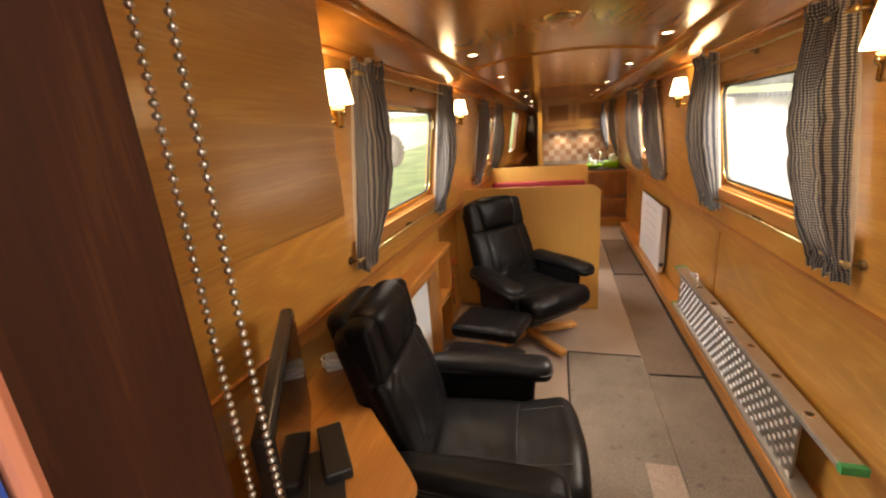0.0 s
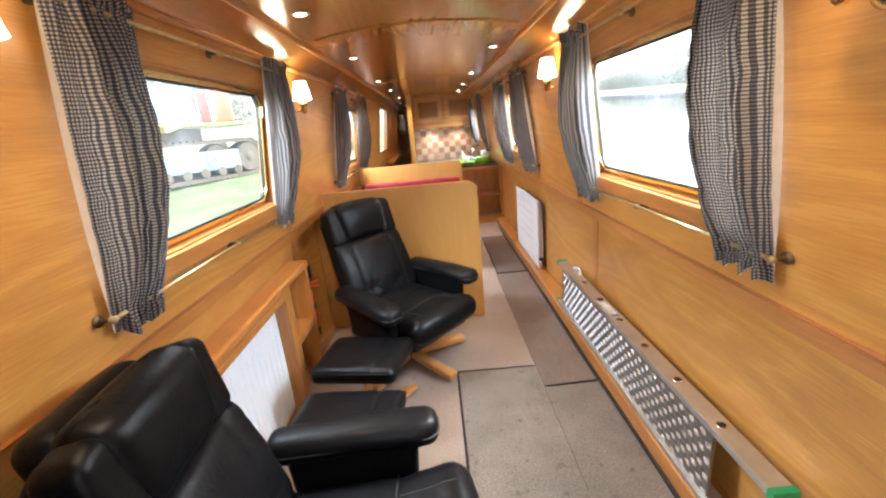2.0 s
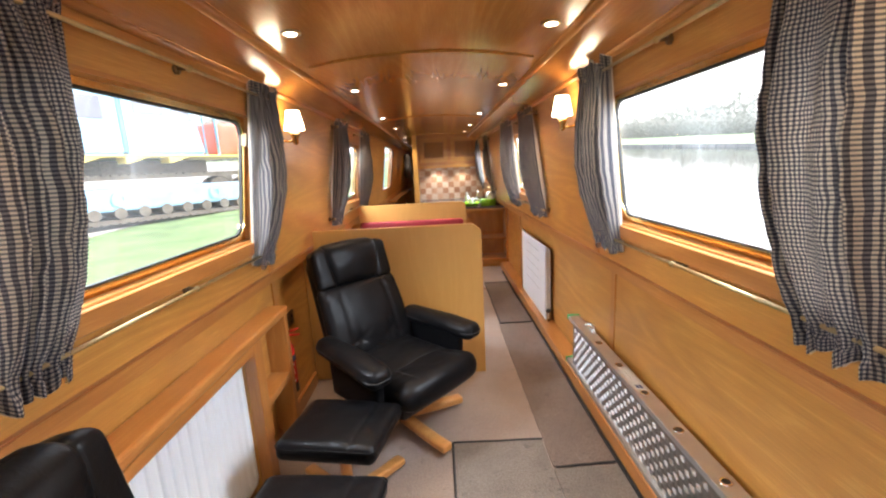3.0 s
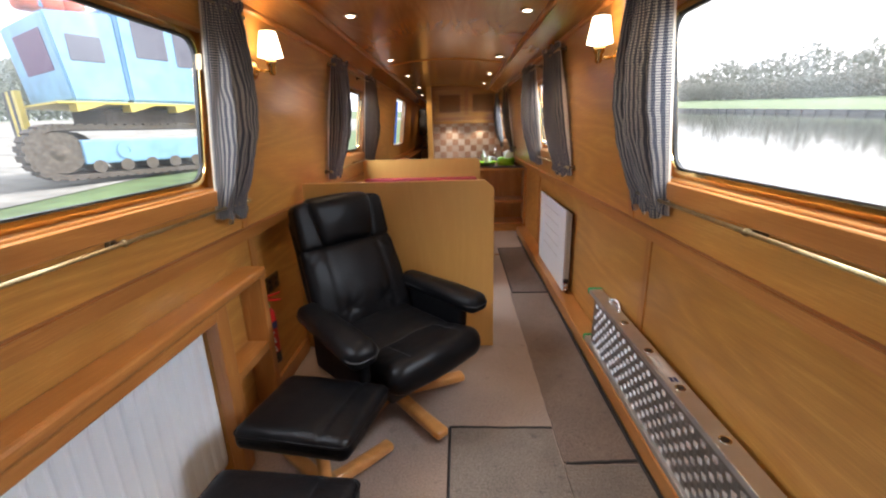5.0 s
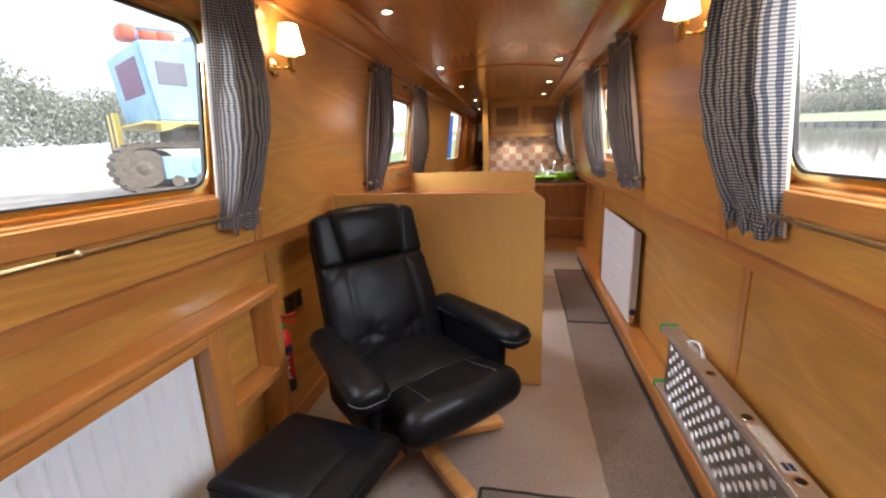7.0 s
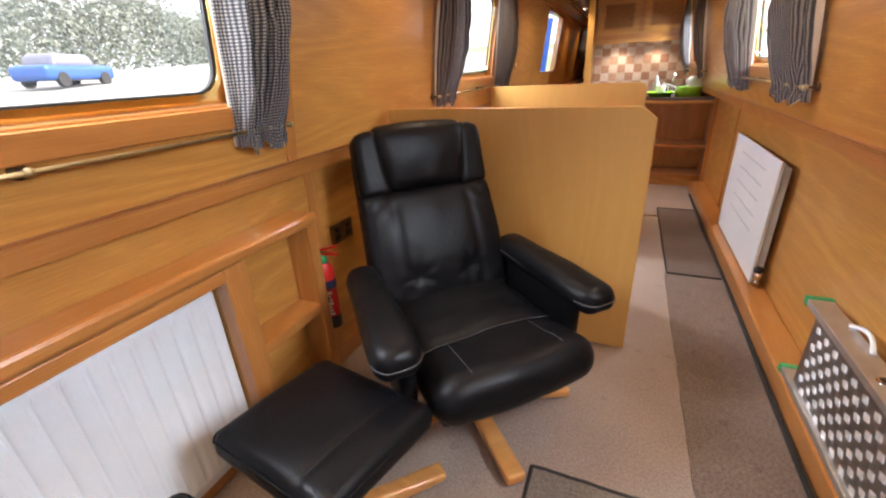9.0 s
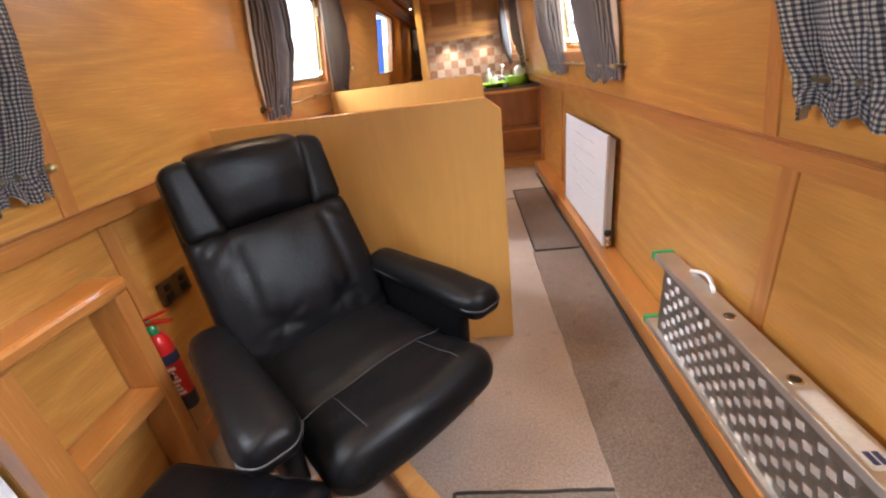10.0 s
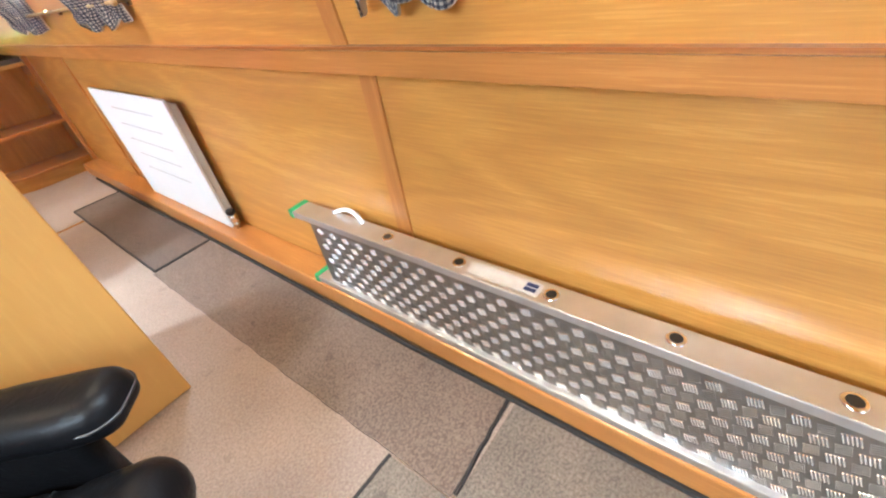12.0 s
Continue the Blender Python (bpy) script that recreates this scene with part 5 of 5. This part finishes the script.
tube(bm, [(0.54, 7.30, 0.96), (0.565, 7.30, 0.955), (0.57, 7.30, 0.93), (0.538, 7.30, 0.91)], 0.005, 6)
part("handle", bm, white_enamel, jug, smooth=True)
dish = thing("dish_rack", "stacked white plates in a dish rack on the worktop", "dish rack")
for i in range(5):
    bm = bmesh.new()
    lathe(bm, [(0.002, 0), (0.06, 0.002), (0.09, 0.012), (0.09, 0.016), (0.06, 0.008), (0.002, 0.006)], 18, Matrix.Translation((0.80, 7.30 + 0.04 * i, 0.965)) @ pose(0, 0, 0, 70, 0, 30))
    part("plate", bm, white_enamel, dish, smooth=True)
bm = bmesh.new()
for y in (7.22, 7.56):
    tube(bm, [(0.70, y, 0.885), (0.90, y, 0.885)], 0.004, 6)
tube(bm, [(0.80, 7.22, 0.885), (0.80, 7.56, 0.885)], 0.008, 6)
part("rack", bm, chrome, dish)
btl = thing("bottle", "clear washing-up bottle beside the sink", "bottle")
bm = bmesh.new()
lathe(bm, [(0.03, 0.8755), (0.032, 0.88), (0.032, 0.99), (0.012, 1.02), (0.012, 1.05), (0.004, 1.065)], 16, Matrix.Translation((0.46, 7.50, 0)))
part("body", bm, white_enamel, btl, smooth=True)
tap = thing("tap", "chrome mixer tap with a high curved spout", "tap")
bm = bmesh.new()
tube(bm, [(0.62, 7.60, 0.875), (0.62, 7.60, 1.02)] + [(0.62, 7.60 - 0.06 + 0.06 * math.cos(t), 1.02 + 0.06 * math.sin(t)) for t in np.linspace(0.3, 3.0, 8)], 0.010, 10)
part("spout", bm, chrome, tap, smooth=True)

# things in the side corridor
coats = thing("hanging_coat", "dark coats hanging on the corridor side", "coat")
bm = bmesh.new()
rbox(bm, (0.16, 0.34, 0.55), 0.07, lambda x, y, z: (x * (1 - 0.4 * z), y + 0.02 * math.sin(20 * z), z), 8, 3, Matrix.Translation((-0.655, 11.1, 1.50)))
part("cloth", bm, dark_cloth, coats, smooth=True)
shelf = thing("corridor_ledge", "oak ledge along the corridor side", "shelf")
boxed("board", (-LOWL + 0.002, -0.72, 8.7, 12.9, 0.86, 0.90), trim_wood, shelf)

# tiles on the galley wall
s = 0.098
for iz in range(6):
    for ix in range(13):
        x0, z0 = -0.285 + ix * (s + 0.003), 0.878 + iz * (s + 0.003)
        if x0 + s > 0.985:
            continue
        bm = bmesh.new()
        box(bm, x0, x0 + s, TY - 0.006, TY - 0.0002, z0, z0 + s)
        part("tile", bm, tile_dark if (ix + iz) % 2 else tile_light, wall_t)

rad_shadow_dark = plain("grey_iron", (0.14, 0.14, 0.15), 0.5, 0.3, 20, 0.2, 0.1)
# fireside tools beside the panelling
tools = thing("fireside_tool_stand", "dark iron fireside tool stand against the panelling", "fireside tools")
bm = bmesh.new()
rbox(bm, (0.15, 0.17, 0.03), 0.012, None, 3, 2, Matrix.Translation((0.905, 1.44, 0.017)))
part("base_plate", bm, black_plastic, tools, smooth=True)
bm = bmesh.new()
tube(bm, [(0.905, 1.44, 0.03), (0.905, 1.44, 0.50)], 0.010, 10)
part("pole", bm, black_plastic, tools, smooth=True)
bm = bmesh.new()
lathe(bm, [(0.008, 0.49), (0.030, 0.50), (0.042, 0.525), (0.038, 0.55), (0.018, 0.565), (0.001, 0.568)], 18, Matrix.Translation((0.905, 1.44, 0)))
part("knob", bm, rad_shadow_dark, tools, "grey rounded knob", smooth=True)
bm = bmesh.new()
rbox(bm, (0.11, 0.14, 0.045), 0.016, None, 3, 2, Matrix.Translation((0.912, 1.36, 0.555)))
part("brush_back", bm, trim_x, tools, "reddish brown wooden brush back", smooth=True)
bm = bmesh.new()
tube(bm, [(0.93, 1.40, 0.03), (0.935, 1.40, 0.56)], 0.007, 8)
part("handle", bm, black_plastic, tools, smooth=True)
bm = bmesh.new()
hexa(bm, [(0.928, 1.478, 0.53), (0.936, 1.500, 0.53), (0.940, 1.500, 0.53), (0.932, 1.478, 0.53), (0.962, 1.520, 0.70), (0.964, 1.525, 0.70), (0.966, 1.525, 0.70), (0.964, 1.520, 0.70)])
tube(bm, [(0.915, 1.455, 0.03), (0.933, 1.489, 0.54)], 0.006, 8)
part("blade", bm, black_plastic, tools, "dark iron blade")

# ---- outside ----
TRIM = 0.045  # the boat lies down by the head: the ground outside rises ahead against the cabin


def gz(y, z):
    return z + TRIM * max(-40, min(150, y))


grass = plain("meadow_grass", (0.105, 0.160, 0.055), 0.9, 0, 1.5, 0.35, 0.3)
gravel = plain("pale_gravel", (0.26, 0.25, 0.22), 0.9, 0, 1.2, 0.35, 0.3)
hedge_mat = plain("winter_hedge", (0.31, 0.305, 0.26), 0.9, 0, 3.0, 0.25, 0.3)
bush_mat = plain("evergreen_leaf", (0.23, 0.25, 0.20), 0.8, 0, 4.0, 0.25, 0.3)
steel_pile = plain("steel_piling", (0.20, 0.20, 0.20), 0.6, 0.3, 8, 0.3, 0.2)
crane_blue = plain("sky_blue_paint", (0.24, 0.45, 0.68), 0.45, 0, 3, 0.15, 0.05)
crane_dark = plain("dark_tinted_glass", (0.14, 0.14, 0.18), 0.12, 0, 3, 0.1, 0)
track_mat = plain("rusty_track_steel", (0.13, 0.11, 0.09), 0.8, 0.2, 20, 0.4, 0.3)
yellow_paint = plain("yellow_paint", (0.70, 0.55, 0.12), 0.5, 0, 5, 0.1, 0)
car_blue = plain("blue_car_paint", (0.03, 0.10, 0.35), 0.25, 0.2, 3, 0.1, 0)
orange_paint = plain("orange_red_paint", (0.60, 0.10, 0.04), 0.5, 0, 5, 0.15, 0)


def water_mat():
    m, nt, b = nodes_of("canal_water", 0.06)
    b.inputs["Base Color"].default_value = (0.06, 0.065, 0.05, 1)
    n = noise_node(nt, coords(nt), 3.0, 3.0)
    bump(nt, b, n.outputs[0], 0.2, 0.02)
    return m


def sheet(bm, x0, x1, y0, y1, z, n=2):
    q = [bm.verts.new((x, y, gz(y, z))) for x, y in ((x0, y0), (x1, y0), (x1, y1), (x0, y1))]
    bm.faces.new(q)


bm = bmesh.new()
secs = [(-900, 1.5), (-40, 1.2), (-14, 0.22), (-3.2, 0.14), (-1.6, 0.30), (-1.5, -2.2), (24.0, -2.2), (24.1, 0.48), (27, 0.75), (60, 1.8), (900, 2.5)]
ys = [-900, -40, 0, 20, 60, 150, 900]
grid = [[bm.verts.new((x, y, gz(y, z))) for x, z in secs] for y in ys]
for a, c in zip(grid, grid[1:]):
    for i in range(len(secs) - 1):
        bm.faces.new((a[i], a[i + 1], c[i + 1], c[i]))
tagged(part("ground", bm, grass), "green meadow on both sides of the canal", "ground", kind="structure")
bm = bmesh.new()
for ya, yb in ((-900, -40), (-40, 150), (150, 900)):
    sheet(bm, 1.12, 24.05, ya, yb, 0.22)
    sheet(bm, -1.56, -1.12, ya, yb, 0.22)
tagged(part("water", bm, water_mat()), "still grey-green canal water", "water", kind="structure")
bm = bmesh.new()
q = [bm.verts.new((x, y, gz(y, z))) for x, y, z in ((-14, -40, 0.235), (-6.0, -40, 0.178), (-6.0, 60, 0.178), (-14, 60, 0.235))]
bm.faces.new(q)
q = [bm.verts.new((x, y, gz(y, z))) for x, y, z in ((-40, -40, 1.215), (-14, -40, 0.235), (-14, 60, 0.235), (-40, 60, 1.215))]
bm.faces.new(q)
tagged(part("pavement_yard", bm, gravel), "pale gravel yard beside the mooring", "pavement", kind="structure")
bm = bmesh.new()
for i in range(260):
    y = -40 + i * 0.6
    d = 0.0 if i % 2 else 0.10
    box(bm, 23.86 + d, 24.0 + d, y, y + 0.58, gz(y, 0.1), gz(y, 0.46))
    box(bm, 23.80, 24.2, y, y + 0.6, gz(y, 0.46), gz(y, 0.50))
pl = part("bank_piling", bm, steel_pile)
tagged(pl, "corrugated steel piling along the far canal bank", "piling", kind="structure")


def foliage(name, label, category, x0, x1, y0, y1, h, n, mat, size, base, parent=None, kind="stuff", seed=1):
    rnd = random.Random(seed)
    V, F = [], []
    for _ in range(n):
        x, y = rnd.uniform(x0, x1), rnd.uniform(y0, y1)
        hh = h * (0.75 + 0.35 * noise.noise(Vector((x * 0.15, y * 0.12, seed))))
        z = base + hh * rnd.random() ** 0.8
        s = size * rnd.uniform(0.5, 1.2)
        a = Vector([rnd.gauss(0, 1) for _ in range(3)]).normalized() * s
        c = Vector([rnd.gauss(0, 1) for _ in range(3)]).normalized() * s * 0.6
        p = Vector((x, y, gz(y, z)))
        i = len(V)
        V += [p - a, p - c, p + a, p + c]
        F.append((i, i + 1, i + 2, i + 3))
    me = bpy.data.meshes.new(name)
    me.from_pydata([tuple(v) for v in V], [], F)
    me.materials.append(mat)
    ob = new(name, me)
    return tagged(ob, label, category, kind=kind)


foliage("hedge", "tall bare winter hedge beyond the far canal bank", "hedge", 40, 44, 0, 120, 3.4, 65000, hedge_mat, 0.20, 1.2)
foliage("far_trees", "hazy bare trees far beyond the hedge", "trees", 90, 100, 60, 260, 14, 9000, hedge_mat, 0.9, 1.5, seed=3)
foliage("bushes", "grey-green bushes at the edge of the yard", "bushes", -56, -48, 10, 90, 8.5, 90000, bush_mat, 0.23, 1.3, seed=5)
foliage("bushes", "bare trees at the edge of the yard", "bushes", -40, -30, 62, 80, 9.0, 9000, hedge_mat, 0.3, 0.6, seed=6)

grille_mat = plain("faded_purple_grille", (0.16, 0.08, 0.16), 0.7, 0, 30, 0.3, 0.2)
# crawler crane in the yard
CR = Matrix.Translation((-6.5, 10.87, gz(10.87, 0.185))) @ Matrix.Rotation(radians(60), 4, "Z")
crane = thing("crawler_crane", "pale blue tracked crane parked in the yard", "crane", at=CR)
LIFT = 0.255  # the upper works stand this much higher on the undercarriage
for s, back in ((-1, -2.10), (1, -1.50)):
    bm = bmesh.new()
    prof = [(back - 0.44 * math.sin(t), 0.46 + 0.44 * math.cos(t)) for t in np.linspace(0, math.pi, 13)] + [(1.75 + 0.44 * math.sin(t), 0.46 - 0.44 * math.cos(t)) for t in np.linspace(0, math.pi, 13)]
    va = [bm.verts.new((x, (s * 0.65 - 0.33) - 0.22, z)) for x, z in prof]
    vb = [bm.verts.new((x, (s * 0.65 - 0.33) + 0.22, z)) for x, z in prof]
    inner = [(0.5 * (back + 1.75) + (x - 0.5 * (back + 1.75)) * 0.955, 0.46 + (z - 0.46) * 0.84) for x, z in prof]
    ia = [bm.verts.new((x, (s * 0.65 - 0.33) - 0.22, z)) for x, z in inner]
    ib = [bm.verts.new((x, (s * 0.65 - 0.33) + 0.22, z)) for x, z in inner]
    for i in range(len(prof)):
        q = (i + 1) % len(prof)
        for f, g in ((va, vb), (vb, ib), (ib, ia), (ia, va)):
            bm.faces.new((f[i], f[q], g[q], g[i]))
    for i in range(int((1.75 - back) / 0.148)):
        for zz in (0.895, -0.005):
            box(bm, back + 0.148 * i, back + 0.10 + 0.148 * i, (s * 0.65 - 0.33) - 0.24, (s * 0.65 - 0.33) + 0.24, zz, zz + 0.03)
    for x, way in ((back, -1), (1.75, 1)):
        for k in range(1, 9):
            t = math.pi * k / 9
            m = Matrix.Translation((x + way * 0.44 * math.sin(t), (s * 0.65 - 0.33), 0.46 + 0.44 * math.cos(t))) @ Matrix.Rotation(way * t, 4, "Y")
            box(bm, -0.05, 0.05, -0.24, 0.24, -0.01, 0.03, m=m)
    tr = part("track", bm, track_mat, crane, "muddy steel crawler track")
    boxed("side_frame", (back + 0.30, 1.45, (s * 0.65 - 0.33) - 0.23, (s * 0.65 - 0.33) + 0.23, 0.24, 0.66), crane_blue, tr, 0.03)
    for i in range(8):
        bm = bmesh.new()
        lathe(bm, [(0.02, -0.24), (0.11, -0.24), (0.11, 0.24), (0.02, 0.24)], 12, Matrix.Translation((-1.6 + 0.42 * i, (s * 0.65 - 0.33), 0.20)) @ pose(0, 0, 0, 90))
        part("roller", bm, track_mat, tr)
    for x in (-1.15, 0.75):
        bm = bmesh.new()
        lathe(bm, [(0.02, -0.235), (0.15, -0.235), (0.15, -0.25), (0.06, -0.25), (0.06, 0.25), (0.15, 0.25), (0.15, 0.235), (0.02, 0.235)], 14, Matrix.Translation((x, (s * 0.65 - 0.33), 0.46)) @ pose(0, 0, 0, 90))
        part("boss", bm, crane_blue, tr)
    for x in (back, 1.75):
        bm = bmesh.new()
        lathe(bm, [(0.05, -0.23), (0.12, -0.23), (0.14, -0.20), (0.34, -0.20), (0.36, -0.16), (0.36, 0.16), (0.34, 0.20), (0.14, 0.20), (0.05, 0.23)], 20, Matrix.Translation((x, (s * 0.65 - 0.33), 0.46)) @ pose(0, 0, 0, 90))
        part("idler", bm, track_mat, crane, "muddy idler wheel")
boxed("turntable", (-1.2, 0.9, -0.8, 0.8, 0.6, 0.95), track_mat, crane, 0.03)
deck = boxed("deck", (-1.95, 1.9, -1.15, 1.15, 1.0, 1.04), yellow_paint, crane, 0.01)
for x in (-1.7, -0.9, -0.1):
    bm = bmesh.new()
    hexa(bm, [(x, -1.15, 0.88), (x + 0.06, -1.15, 0.88), (x + 0.06, -0.8, 0.88), (x, -0.8, 0.88), (x, -1.15, 1.0), (x + 0.42, -1.15, 1.0), (x + 0.42, -0.8, 1.0), (x, -0.8, 1.0)])
    part("step_bracket", bm, yellow_paint, deck)
bm = bmesh.new()
hexa(bm, [(-1.70, -1.1, 1.045), (-0.85, -1.1, 1.045), (-0.85, 1.1, 1.045), (-1.70, 1.1, 1.045), (-1.85, -1.1, 2.42), (-0.85, -1.1, 2.52), (-0.85, 1.1, 2.52), (-1.85, 1.1, 2.42)])
bmesh.ops.bevel(bm, geom=list(bm.edges), offset=0.04, segments=2, affect="EDGES")
body = part("body", bm, crane_blue, crane)
bm = bmesh.new()
hexa(bm, [(-1.765, -0.80, 1.55), (-1.74, -0.80, 1.55), (-1.74, 0.55, 1.55), (-1.765, 0.55, 1.55), (-1.836, -0.80, 2.20), (-1.80, -0.80, 2.20), (-1.80, 0.55, 2.20), (-1.836, 0.55, 2.20)])
part("grille", bm, grille_mat, body)
boxed("window", (-1.62, -1.10, -1.108, -1.07, 1.68, 2.12), crane_dark, body, 0.03)
bm = bmesh.new()
hexa(bm, [(-0.84, -1.12, 1.045), (0.75, -1.12, 1.045), (0.75, 0.2, 1.045), (-0.84, 0.2, 1.045), (-0.84, -1.12, 2.72), (0.42, -1.12, 2.72), (0.42, 0.2, 2.72), (-0.84, 0.2, 2.72)])
bmesh.ops.bevel(bm, geom=list(bm.edges), offset=0.05, segments=2, affect="EDGES")
cab = part("cab", bm, crane_blue, crane)
boxed("window", (-0.62, -0.04, -1.128, -1.09, 1.82, 2.52), crane_dark, cab, 0.03)
bm = bmesh.new()
hexa(bm, [(0.10, -1.128, 1.75), (0.50, -1.128, 1.75), (0.50, -1.09, 1.75), (0.10, -1.09, 1.75), (0.10, -1.128, 2.5), (0.34, -1.128, 2.5), (0.34, -1.09, 2.5), (0.10, -1.09, 2.5)])
part("window", bm, crane_dark, cab)
bm = bmesh.new()
for x in (-1.75, -1.45, -1.15):
    rbox(bm, (0.34, 0.5, 0.28), 0.1, None, 2, 3, Matrix.Translation((x, -0.3, 2.68)))
part("winch", bm, orange_paint, crane, smooth=True)
bm = bmesh.new()
rbox(bm, (0.62, 0.9, 0.75), 0.08, lambda x, y, z: (x * (1 - 0.25 * z), y, z), 3, 3, Matrix.Translation((1.42, -0.5, 1.42)))
part("boom_foot", bm, orange_paint, crane, "red painted boom foot", smooth=True)
for y in (-1.02, -0.1):
    bm = bmesh.new()
    tube(bm, [(0.80, y, 1.045), (0.80, y, 1.95), (1.10, y, 1.95), (1.10, y, 1.045)], 0.03, 8)
    part("handrail", bm, crane_blue, crane, "blue tubular handrail", smooth=True)
bm = bmesh.new()
tube(bm, [(-1.75, -0.9, 2.50), (-1.75, -0.9, 2.66), (-0.95, -0.9, 2.72), (-0.95, -0.9, 2.56)], 0.03, 8)
part("handrail", bm, crane_blue, crane, smooth=True)
for i, mt in enumerate((yellow_paint, black_plastic, yellow_paint, black_plastic)):
    boxed("bumper", (-2.05, -1.96, 0.45 + 0.18 * i, 0.628 + 0.18 * i, 0.25, 1.3), mt, crane, 0.0)
for ob in crane.children:
    if not ob.name.startswith(("track", "idler")):
        ob.location.z = LIFT

car = thing("parked_car", "dark blue car parked beyond the yard", "car", at=Matrix.Translation((-24.5, 14.9, gz(14.9, 0.635))) @ Matrix.Rotation(radians(115), 4, "Z"))
bm = bmesh.new()
rbox(bm, (4.2, 1.7, 0.65), 0.2, None, 4, 3, Matrix.Translation((0, 0, 0.60)))
part("body", bm, car_blue, car, smooth=True)
bm = bmesh.new()
rbox(bm, (2.4, 1.5, 0.6), 0.22, lambda x, y, z: (x * (1 - 0.35 * z), y * (1 - 0.2 * z), z), 4, 3, Matrix.Translation((-0.2, 0, 1.10)))
part("cabin", bm, crane_dark, car, smooth=True)
for x in (-1.3, 1.3):
    for s in (-1, 1):
        bm = bmesh.new()
        lathe(bm, [(0.05, -0.1), (0.32, -0.1), (0.32, 0.1), (0.05, 0.1)], 16, Matrix.Translation((x, s * 0.78, 0.32)) @ pose(0, 0, 0, 90))
        part("wheel", bm, black_rubber, car)
